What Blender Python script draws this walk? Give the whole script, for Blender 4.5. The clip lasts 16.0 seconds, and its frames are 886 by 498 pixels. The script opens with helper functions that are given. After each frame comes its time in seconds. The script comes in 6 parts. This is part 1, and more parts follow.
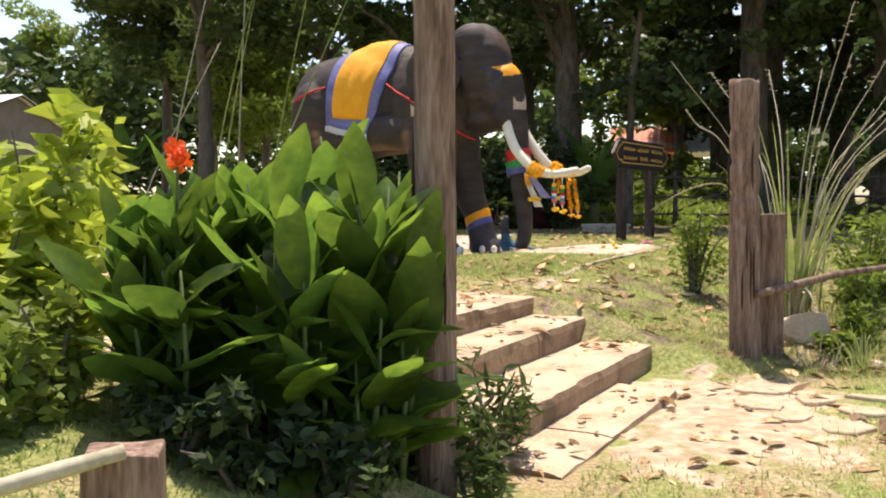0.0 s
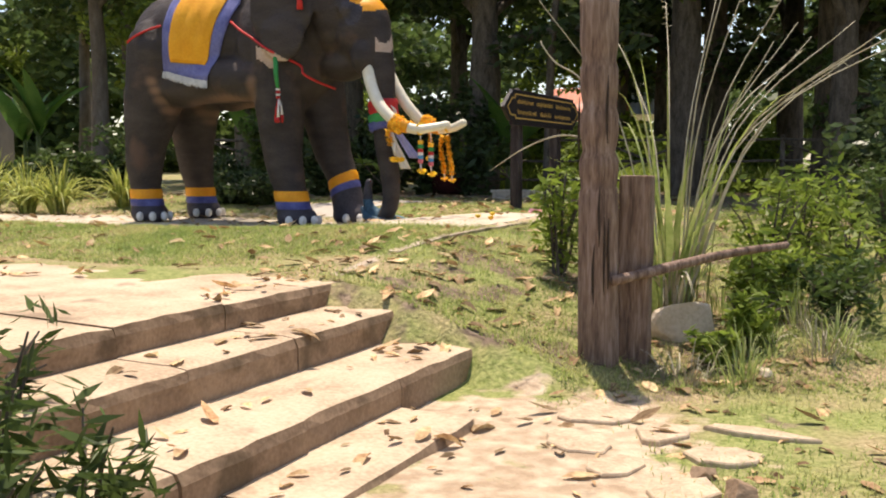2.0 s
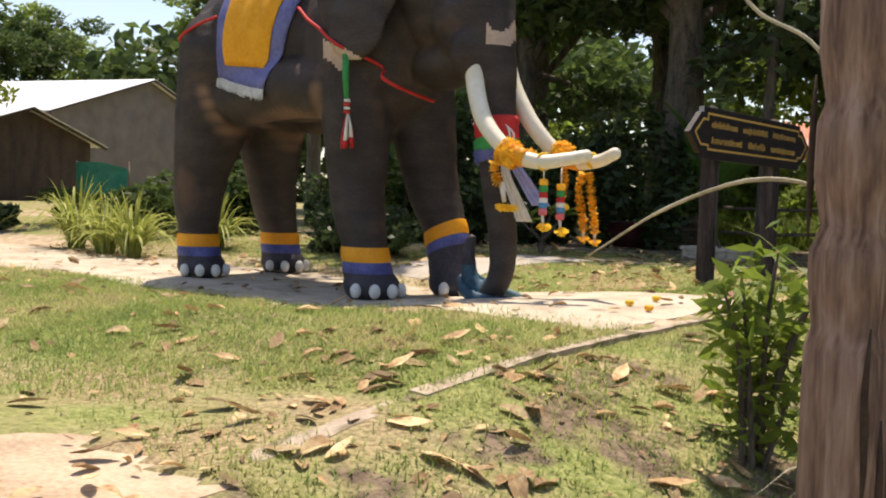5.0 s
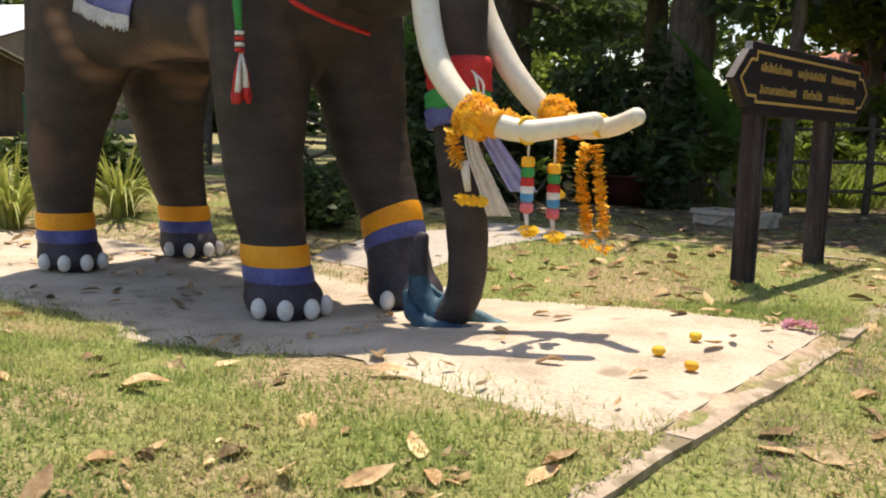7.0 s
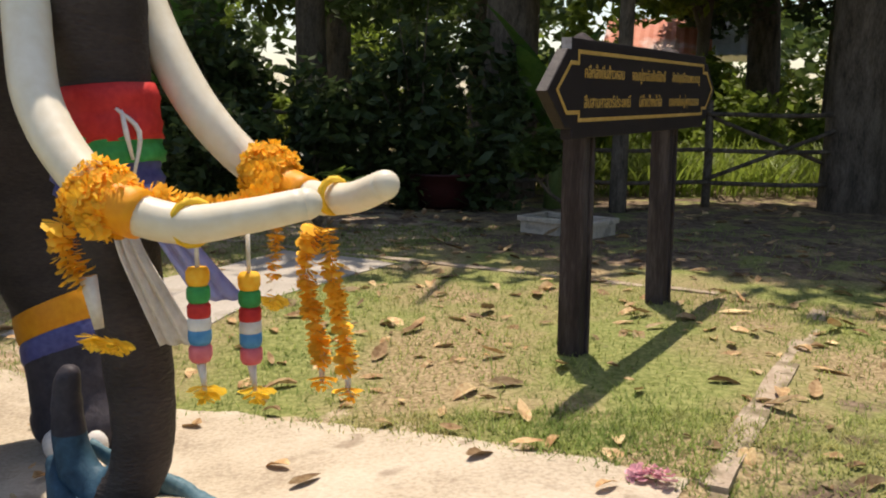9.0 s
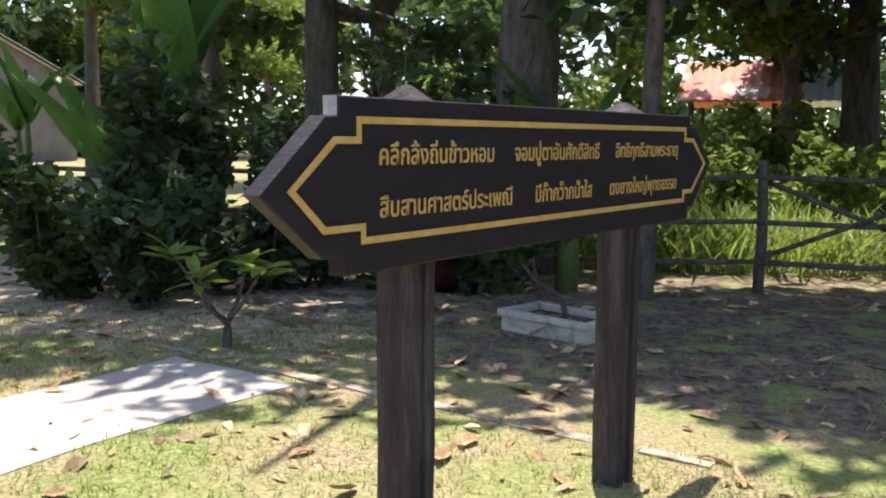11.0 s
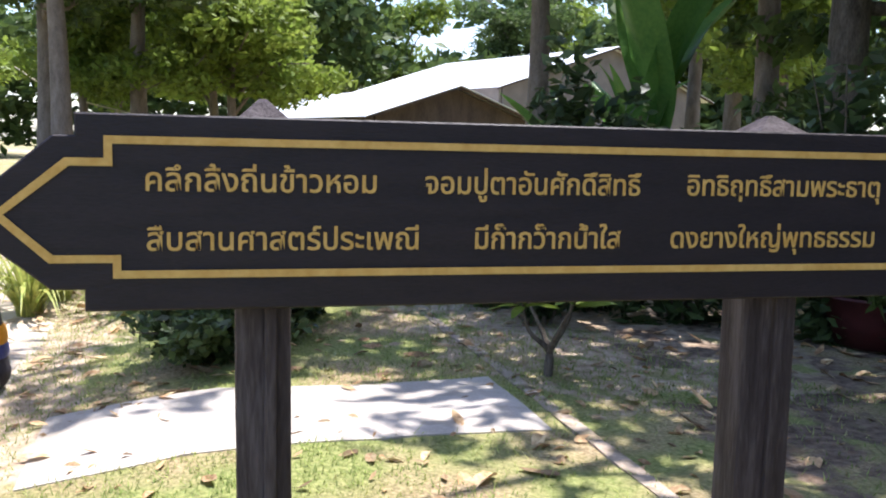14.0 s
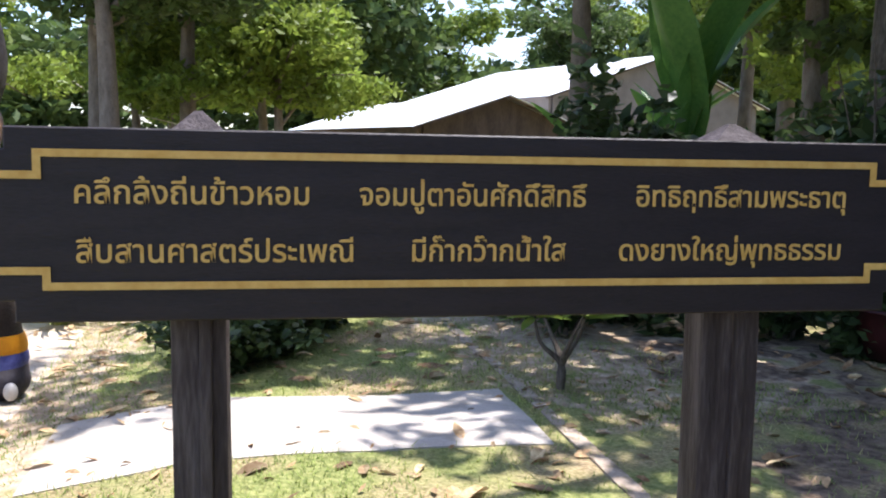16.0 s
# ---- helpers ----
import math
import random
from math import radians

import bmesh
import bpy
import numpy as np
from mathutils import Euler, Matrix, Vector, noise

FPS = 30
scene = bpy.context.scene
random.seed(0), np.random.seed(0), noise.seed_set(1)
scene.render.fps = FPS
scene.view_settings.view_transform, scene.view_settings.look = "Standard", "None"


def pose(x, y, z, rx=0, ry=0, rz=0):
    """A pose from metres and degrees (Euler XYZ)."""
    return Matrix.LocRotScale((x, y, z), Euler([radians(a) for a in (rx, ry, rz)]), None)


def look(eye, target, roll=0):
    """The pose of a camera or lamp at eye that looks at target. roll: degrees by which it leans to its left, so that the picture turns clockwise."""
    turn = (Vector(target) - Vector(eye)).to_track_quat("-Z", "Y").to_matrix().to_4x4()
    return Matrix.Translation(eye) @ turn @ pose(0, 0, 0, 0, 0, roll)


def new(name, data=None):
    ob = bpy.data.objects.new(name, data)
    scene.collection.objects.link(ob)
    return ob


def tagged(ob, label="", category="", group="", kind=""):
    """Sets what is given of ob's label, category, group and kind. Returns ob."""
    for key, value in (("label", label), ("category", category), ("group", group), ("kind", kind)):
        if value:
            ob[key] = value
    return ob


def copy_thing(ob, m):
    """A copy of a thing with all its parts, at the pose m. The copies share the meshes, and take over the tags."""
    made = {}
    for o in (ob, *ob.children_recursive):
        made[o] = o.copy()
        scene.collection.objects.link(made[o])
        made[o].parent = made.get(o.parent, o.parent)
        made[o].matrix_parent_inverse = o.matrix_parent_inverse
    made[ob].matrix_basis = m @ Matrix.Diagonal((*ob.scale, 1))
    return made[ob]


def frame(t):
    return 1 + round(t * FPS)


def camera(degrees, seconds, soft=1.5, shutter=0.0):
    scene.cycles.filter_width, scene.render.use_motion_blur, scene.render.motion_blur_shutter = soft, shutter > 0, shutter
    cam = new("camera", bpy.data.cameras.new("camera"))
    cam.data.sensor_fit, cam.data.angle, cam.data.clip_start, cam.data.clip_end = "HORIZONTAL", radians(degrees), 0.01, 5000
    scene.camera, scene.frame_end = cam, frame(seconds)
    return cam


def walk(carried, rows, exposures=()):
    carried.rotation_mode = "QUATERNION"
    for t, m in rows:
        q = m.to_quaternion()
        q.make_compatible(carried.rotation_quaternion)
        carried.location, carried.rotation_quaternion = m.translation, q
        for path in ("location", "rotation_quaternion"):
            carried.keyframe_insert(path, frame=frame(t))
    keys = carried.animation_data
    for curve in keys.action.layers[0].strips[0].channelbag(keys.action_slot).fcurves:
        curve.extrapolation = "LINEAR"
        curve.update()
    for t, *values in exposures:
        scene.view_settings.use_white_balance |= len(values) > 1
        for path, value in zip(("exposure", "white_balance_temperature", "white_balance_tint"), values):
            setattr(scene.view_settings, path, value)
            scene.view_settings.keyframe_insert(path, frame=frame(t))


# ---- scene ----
cam = camera(52.0, 16.0, soft=2.0)
PATH = [
    (0, (0.743, -0.613, 0.642), (0.657, 1.382, 0.534), -0.3),
    (0.5, (1.015, -0.233, 0.622), (1.038, 1.762, 0.492), -0.3),
    (1, (1.369, 0.218, 0.623), (1.39, 2.211, 0.451), 1.5),
    (1.5, (1.652, 0.771, 0.604), (1.689, 2.76, 0.402), 0.9),
    (2, (1.989, 1.293, 0.571), (1.974, 3.285, 0.389), 0.0),
    (2.5, (2.237, 1.862, 0.578), (2.105, 3.851, 0.411), 0.8),
    (3, (2.377, 2.454, 0.618), (2.193, 4.441, 0.482), 0.8),
    (3.5, (2.549, 3.086, 0.638), (2.248, 5.061, 0.543), 1.3),
    (4, (2.563, 3.708, 0.611), (2.139, 5.661, 0.546), 2.4),
    (6.5, (2.243, 6.547, 0.925), (1.765, 8.474, 0.681), 1.2),
    (7, (2.181, 7.07, 0.972), (1.76, 9.007, 0.705), 1.8),
    (7.5, (2.152, 7.516, 1.072), (1.858, 9.474, 0.795), 1.2),
    (8, (2.21, 8.002, 1.17), (2.008, 9.967, 0.854), 0.6),
    (8.5, (2.307, 8.469, 1.199), (2.178, 10.432, 0.835), 0.6),
    (9, (2.417, 8.878, 1.292), (2.324, 10.848, 0.959), 0.3),
    (9.5, (2.621, 9.356, 1.318), (2.485, 11.334, 1.058), 0.9),
    (11.8, (3.791, 11.345, 1.499), (3.183, 13.236, 1.263), -0.5),
    (12, (3.891, 11.428, 1.501), (3.169, 13.277, 1.258), -0.6),
    (12.5, (4.226, 11.586, 1.486), (3.23, 13.301, 1.222), 0.1),
    (13, (4.444, 11.737, 1.477), (3.255, 13.326, 1.232), 0.6),
    (13.5, (4.614, 12.0, 1.482), (3.216, 13.412, 1.254), 1.0),
    (14, (4.841, 12.246, 1.493), (3.356, 13.566, 1.266), 1.3),
    (14.5, (5.051, 12.398, 1.513), (3.62, 13.779, 1.299), 1.6),
    (15, (5.072, 12.431, 1.519), (3.624, 13.796, 1.319), 1.6),
    (15.5, (5.065, 12.468, 1.509), (3.57, 13.782, 1.31), 1.7),
    (16, (4.997, 12.493, 1.502), (3.432, 13.721, 1.293), 1.0),
]
walk(cam, [(t, look(eye, target, roll)) for t, eye, target, roll in PATH],
     [(0, 0.75, 7300, 16), (1.5, 0.65, 7300, 16), (3, 0.5, 7300, 16), (6.5, 0.5, 7300, 15), (8, 0.4, 7300, 15), (9, 0.25, 7300, 15), (9.7, 0.35, 7100, 14),
      (11.8, 1.42, 6000, 18), (13, 1.25, 6000, 18), (16, 1.22, 6000, 18)])
# site axes: a runs with the elephant's heading, b across it
TURN = -25.85
AX, AY = math.cos(radians(TURN)), math.sin(radians(TURN))


def site(a, b, z=0.0):
    return Vector((a * AX - b * AY, a * AY + b * AX, z))


def site_pose(a, b, z=0.0, rz=0.0):
    p = site(a, b, z)
    return pose(p.x, p.y, p.z, 0, 0, TURN + rz)


# ---- light ----
SUN_TO = Vector((-0.035, 0.32, 1.0)).normalized()
world = bpy.data.worlds.new("sky")
scene.world = world
world.use_nodes = True
wn = world.node_tree.nodes
sky = wn.new("ShaderNodeTexSky")
sky.sky_type = "NISHITA"
sky.sun_disc = False
sky.sun_elevation = math.asin(SUN_TO.z)
sky.sun_rotation = math.atan2(SUN_TO.x, SUN_TO.y)
world.node_tree.links.new(sky.outputs[0], wn["Background"].inputs[0])
wn["Background"].inputs[1].default_value = 0.15
sun_data = bpy.data.lights.new("sun", "SUN")
sun_data.energy, sun_data.angle, sun_data.color = 4.2, radians(0.6), (1.0, 0.95, 0.86)
sun = new("sun", sun_data)
sun.matrix_world = look((0, 0, 30), Vector((0, 0, 30)) - SUN_TO)


# ---- materials ----
def shade(name, colors, scale=8.0, rough=0.8, bump=0.3, fine=60.0, metal=0.0, stretch=(1, 1, 1), stain=None,
          translucent=0.0, per_object=0.0, island=0.0, coords="Object", spec=0.3):
    """A surface of two or three colours in noise of two scales, with relief of its own."""
    m = bpy.data.materials.new(name)
    m.use_nodes = True
    nt = m.node_tree
    n, l = nt.nodes, nt.links
    bsdf = n["Principled BSDF"]
    tc = n.new("ShaderNodeTexCoord")
    mp = n.new("ShaderNodeMapping")
    mp.inputs["Scale"].default_value = stretch
    l.new(tc.outputs[coords], mp.inputs[0])
    big = n.new("ShaderNodeTexNoise")
    big.inputs["Scale"].default_value, big.inputs["Detail"].default_value = scale, 6
    l.new(mp.outputs[0], big.inputs["Vector"])
    small = n.new("ShaderNodeTexNoise")
    small.inputs["Scale"].default_value, small.inputs["Detail"].default_value = fine, 4
    l.new(mp.outputs[0], small.inputs["Vector"])
    mix = n.new("ShaderNodeMath")
    mix.operation = "MULTIPLY_ADD"
    mix.inputs[1].default_value = 0.4
    l.new(small.outputs[0], mix.inputs[0])
    half = n.new("ShaderNodeMath")
    half.operation = "MULTIPLY"
    half.inputs[1].default_value = 0.6
    l.new(big.outputs[0], half.inputs[0])
    l.new(half.outputs[0], mix.inputs[2])
    ramp = n.new("ShaderNodeValToRGB")
    el = ramp.color_ramp.elements
    cols = list(colors)
    el[0].position, el[1].position = 0.36, 0.64
    el[0].color, el[1].color = (*cols[0], 1), (*cols[-1], 1)
    if len(cols) == 3:
        e = el.new(0.5)
        e.color = (*cols[1], 1)
    l.new(mix.outputs[0], ramp.inputs[0])
    color = ramp.outputs[0]
    if stain:
        st = n.new("ShaderNodeTexNoise")
        st.inputs["Scale"].default_value, st.inputs["Detail"].default_value = stain[1], 5
        l.new(tc.outputs[coords], st.inputs["Vector"])
        sr = n.new("ShaderNodeMapRange")
        sr.inputs["From Min"].default_value, sr.inputs["From Max"].default_value = stain[2], stain[2] + 0.1
        sr.inputs["To Max"].default_value = stain[3]
        l.new(st.outputs[0], sr.inputs[0])
        mx = n.new("ShaderNodeMix")
        mx.data_type = "RGBA"
        l.new(sr.outputs[0], mx.inputs["Factor"])
        l.new(color, mx.inputs["A"])
        mx.inputs["B"].default_value = (*stain[0], 1)
        color = mx.outputs["Result"]
    if per_object or island:
        hsv = n.new("ShaderNodeHueSaturation")
        r = n.new("ShaderNodeMapRange")
        amount = per_object or island
        r.inputs["To Min"].default_value, r.inputs["To Max"].default_value = 1 - amount, 1 + amount
        if per_object:
            l.new(n.new("ShaderNodeObjectInfo").outputs["Random"], r.inputs[0])
        else:
            l.new(n.new("ShaderNodeNewGeometry").outputs["Random Per Island"], r.inputs[0])
        l.new(r.outputs[0], hsv.inputs["Value"])
        l.new(color, hsv.inputs["Color"])
        color = hsv.outputs[0]
    l.new(color, bsdf.inputs["Base Color"])
    bsdf.inputs["Roughness"].default_value, bsdf.inputs["Metallic"].default_value = rough, metal
    bsdf.inputs["Specular IOR Level"].default_value = spec
    if bump:
        b = n.new("ShaderNodeBump")
        b.inputs["Strength"].default_value, b.inputs["Distance"].default_value = bump, 0.02
        l.new(mix.outputs[0], b.inputs["Height"])
        l.new(b.outputs[0], bsdf.inputs["Normal"])
    if translucent:
        tr = n.new("ShaderNodeBsdfTranslucent")
        l.new(color, tr.inputs["Color"])
        ms = n.new("ShaderNodeMixShader")
        ms.inputs[0].default_value = translucent
        out = n["Material Output"]
        l.new(bsdf.outputs[0], ms.inputs[1])
        l.new(tr.outputs[0], ms.inputs[2])
        l.new(ms.outputs[0], out.inputs[0])
    return m


M_SAND = shade("sandy_concrete", [(0.37, 0.3, 0.22), (0.53, 0.45, 0.34), (0.62, 0.54, 0.43)], 2.4, 0.95, 0.9, 55, stain=((0.22, 0.16, 0.11), 5, 0.6, 0.6))
M_WHITE_SLAB = shade("pale_concrete", [(0.39, 0.35, 0.29), (0.52, 0.47, 0.41)], 2, 0.9, 0.4, 50, stain=((0.3, 0.26, 0.2), 4, 0.58, 0.6))
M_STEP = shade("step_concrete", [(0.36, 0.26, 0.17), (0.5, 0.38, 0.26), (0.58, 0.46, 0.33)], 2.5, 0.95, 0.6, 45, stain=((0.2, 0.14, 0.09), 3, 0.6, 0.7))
M_RISER = shade("darker_concrete", [(0.2, 0.13, 0.08), (0.36, 0.25, 0.16)], 4, 0.95, 0.6, 40, stain=((0.1, 0.07, 0.04), 3, 0.55, 0.7))
M_KERB = shade("kerb_concrete", [(0.34, 0.26, 0.19), (0.52, 0.43, 0.33)], 5, 0.95, 0.5, 50, stain=((0.16, 0.13, 0.07), 4, 0.5, 0.8))
M_POST = shade("weathered_wood", [(0.1, 0.06, 0.045), (0.22, 0.14, 0.1), (0.34, 0.24, 0.19)], 7, 0.85, 1.0, 26, stretch=(3, 3, 0.35))
M_CRACK = shade("split_wood", [(0.03, 0.02, 0.015), (0.07, 0.045, 0.03)], 10, 0.95, 0.6, 60)
M_ELEPHANT = shade("elephant_paint", [(0.028, 0.021, 0.018), (0.044, 0.033, 0.029), (0.062, 0.048, 0.042)], 3, 0.62, 0.9, 42, stretch=(1, 1, 2.6), stain=((0.16, 0.085, 0.055), 1.6, 0.58, 0.5))


def tinted(mat, name, rgb):
    """Mixes in a second colour where the mesh's attribute says so."""
    n, l = mat.node_tree.nodes, mat.node_tree.links
    slot = n["Principled BSDF"].inputs["Base Color"]
    first = slot.links[0].from_socket
    at = n.new("ShaderNodeAttribute")
    at.attribute_name = name
    mx = n.new("ShaderNodeMix")
    mx.data_type = "RGBA"
    l.new(at.outputs["Fac"], mx.inputs["Factor"])
    l.new(first, mx.inputs["A"])
    mx.inputs["B"].default_value = (*rgb, 1)
    l.new(mx.outputs["Result"], slot)


# brownish light on the belly's rim, painted into the hide
tinted(M_ELEPHANT, "lit_rim", (0.24, 0.14, 0.09))
M_PINK = shade("pale_ear_paint", [(0.4, 0.28, 0.22), (0.55, 0.42, 0.34)], 9, 0.6, 0.3)
M_TUSK = shade("ivory_paint", [(0.72, 0.64, 0.48), (0.82, 0.76, 0.62)], 5, 0.4, 0.15, 30, stain=((0.5, 0.4, 0.25), 6, 0.62, 0.4))
M_NAIL = shade("white_paint", [(0.62, 0.58, 0.53), (0.8, 0.77, 0.72)], 8, 0.5, 0.2)
M_GOLD = shade("orange_satin", [(0.78, 0.28, 0.012), (0.9, 0.38, 0.02)], 5, 0.5, 0.3, 40)
M_CLOTH = shade("yellow_velvet", [(0.72, 0.3, 0.015), (0.85, 0.4, 0.03)], 4, 0.75, 0.5, 30)
M_BLUE = shade("blue_satin", [(0.05, 0.055, 0.19), (0.12, 0.13, 0.34)], 6, 0.45, 0.4, 40)
M_PALEBLUE = shade("pale_blue_satin", [(0.25, 0.27, 0.55), (0.42, 0.44, 0.7)], 6, 0.45, 0.4, 30)
M_BORDER = shade("blue_velvet_border", [(0.1, 0.105, 0.28), (0.19, 0.2, 0.42)], 6, 0.6, 0.4, 30)
M_TEAL = shade("teal_cloth", [(0.015, 0.04, 0.065), (0.045, 0.11, 0.16)], 7, 0.6, 0.4, 40)
M_FOOT = shade("dark_foot_paint", [(0.03, 0.027, 0.035), (0.07, 0.06, 0.07)], 6, 0.6, 0.4, 40)
M_FRINGE = shade("silver_fringe", [(0.4, 0.4, 0.42), (0.7, 0.69, 0.68)], 10, 0.6, 0.4, 60)
M_RED = shade("red_cloth", [(0.45, 0.02, 0.02), (0.62, 0.04, 0.035)], 8, 0.6, 0.4, 50)
M_GREEN = shade("green_cloth", [(0.02, 0.2, 0.05), (0.04, 0.34, 0.09)], 8, 0.6, 0.4, 50)
M_PETAL = shade("marigold_petal", [(0.92, 0.46, 0.025), (0.98, 0.64, 0.08)], 20, 0.7, 0.2, 60, translucent=0.3, island=0.25)
M_YELLOW = shade("yellow_petal", [(0.85, 0.55, 0.03), (0.95, 0.7, 0.1)], 20, 0.7, 0.2, 60, translucent=0.3, island=0.2)
M_BAND = shade("blue_band", [(0.04, 0.2, 0.42), (0.1, 0.32, 0.55)], 8, 0.6, 0.3, 50)
M_PINKBAND = shade("pink_band", [(0.6, 0.1, 0.13), (0.75, 0.2, 0.22)], 8, 0.6, 0.3, 50)
M_WHITECLOTH = shade("white_cloth", [(0.6, 0.56, 0.5), (0.8, 0.77, 0.72)], 10, 0.8, 0.4, 50)
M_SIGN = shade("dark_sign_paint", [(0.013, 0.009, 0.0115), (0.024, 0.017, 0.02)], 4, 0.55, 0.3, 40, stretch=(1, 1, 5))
M_SIGN_SUNLIT = shade("sunlit_board_edge", [(0.3, 0.28, 0.27), (0.55, 0.53, 0.52)], 8, 0.7, 0.3, 50)
M_SIGNPOST = shade("dark_stained_post", [(0.024, 0.017, 0.018), (0.048, 0.036, 0.037), (0.09, 0.073, 0.074)], 5, 0.75, 0.7, 34, stretch=(3, 3, 0.4))
M_LETTER = shade("gold_letter_paint", [(0.52, 0.3, 0.07), (0.66, 0.42, 0.13)], 14, 0.6, 0.2, 60)
M_BARK = shade("tree_bark", [(0.05, 0.04, 0.03), (0.11, 0.09, 0.07), (0.17, 0.14, 0.11)], 5, 0.95, 1.0, 30, stretch=(2, 2, 0.6))
M_PALEBARK = shade("pale_bark", [(0.12, 0.095, 0.075), (0.24, 0.2, 0.17)], 4, 0.95, 0.8, 30, stretch=(2, 2, 0.7))
M_LEAF = shade("tree_leaf", [(0.045, 0.08, 0.02), (0.085, 0.13, 0.035), (0.13, 0.18, 0.055)], 0.9, 0.5, 0, 9, translucent=0.45, island=0.4)
M_LEAF_DARK = shade("dark_tree_leaf", [(0.036, 0.062, 0.023), (0.09, 0.13, 0.045)], 0.9, 0.4, 0, 9, translucent=0.4, island=0.5)
M_LEAF_LIGHT = shade("bright_leaf", [(0.13, 0.2, 0.03), (0.27, 0.34, 0.06)], 1.4, 0.5, 0, 12, translucent=0.5, island=0.35)
M_LEAF_YELLOW = shade("yellow_green_leaf", [(0.26, 0.35, 0.035), (0.5, 0.56, 0.08)], 1.4, 0.5, 0, 12, translucent=0.5, island=0.35)
M_CANNA = shade("canna_leaf", [(0.06, 0.13, 0.02), (0.11, 0.2, 0.03), (0.2, 0.31, 0.04)], 3, 0.36, 0.25, 14, translucent=0.62, per_object=0.45, spec=0.55)
M_CANNA_STALK = shade("canna_stalk", [(0.07, 0.11, 0.03), (0.13, 0.17, 0.05)], 6, 0.6, 0.2)
M_BANANA = shade("banana_leaf", [(0.06, 0.15, 0.03), (0.13, 0.25, 0.05)], 2, 0.4, 0.2, 20, translucent=0.45, island=0.2)
M_REED = shade("reed_blade", [(0.16, 0.22, 0.06), (0.32, 0.38, 0.12), (0.45, 0.44, 0.2)], 4, 0.6, 0.2, 20, translucent=0.35, island=0.4)
M_DRYSTALK = shade("dry_stalk", [(0.3, 0.26, 0.17), (0.5, 0.45, 0.33)], 8, 0.8, 0.2, 40, island=0.25)
M_YELLOWGRASS = shade("variegated_blade", [(0.2, 0.27, 0.05), (0.5, 0.5, 0.14)], 9, 0.5, 0.1, 30, translucent=0.35, island=0.35)
M_BLADE = shade("grass_blade", [(0.19, 0.27, 0.07), (0.31, 0.37, 0.11), (0.48, 0.43, 0.2)], 1.2, 0.7, 0, 6, translucent=0.5, island=0.4)
M_DRYLEAF = shade("dry_leaf", [(0.26, 0.14, 0.065), (0.44, 0.29, 0.15), (0.6, 0.48, 0.27)], 7, 0.8, 0.3, 40, island=0.6, translucent=0.1)
M_PLANTER = shade("planter_concrete", [(0.5, 0.43, 0.33), (0.68, 0.61, 0.5)], 5, 0.9, 0.4, 50, stain=((0.2, 0.17, 0.13), 5, 0.55, 0.6))
M_SOIL = shade("potting_soil", [(0.04, 0.028, 0.02), (0.09, 0.065, 0.045)], 12, 1.0, 0.8, 60)
M_MAROON = shade("dark_maroon", [(0.035, 0.007, 0.008), (0.065, 0.014, 0.014)], 5, 0.5, 0.2)
M_ZINC = shade("pale_roof_sheet", [(0.62, 0.64, 0.66), (0.78, 0.79, 0.8)], 0.6, 0.45, 0.2, 8)
M_WALLGREY = shade("grey_render", [(0.15, 0.132, 0.118), (0.23, 0.2, 0.178)], 1.2, 0.9, 0.2, 20)
M_WALLWOOD = shade("wood_slat_wall", [(0.05, 0.036, 0.03), (0.1, 0.072, 0.058)], 2, 0.9, 0.4, 20, stretch=(1, 1, 0.3))
M_TARP = shade("green_tarpaulin", [(0.02, 0.16, 0.13), (0.04, 0.26, 0.2)], 2, 0.5, 0.3, 12)
M_REDROOF = shade("red_roof_sheet", [(0.5, 0.13, 0.06), (0.62, 0.22, 0.12)], 1.2, 0.6, 0.2, 10, stain=((0.65, 0.55, 0.5), 0.7, 0.55, 0.7))
M_FLOWER = shade("orange_flower", [(0.8, 0.1, 0.02), (0.95, 0.2, 0.04)], 9, 0.6, 0.2, translucent=0.3)
M_ROCK = shade("pale_stone", [(0.46, 0.37, 0.26), (0.64, 0.54, 0.41)], 5, 0.95, 0.6, 40)
M_WIRE = shade("grey_cable", [(0.2, 0.2, 0.2), (0.32, 0.32, 0.32)], 10, 0.7, 0)


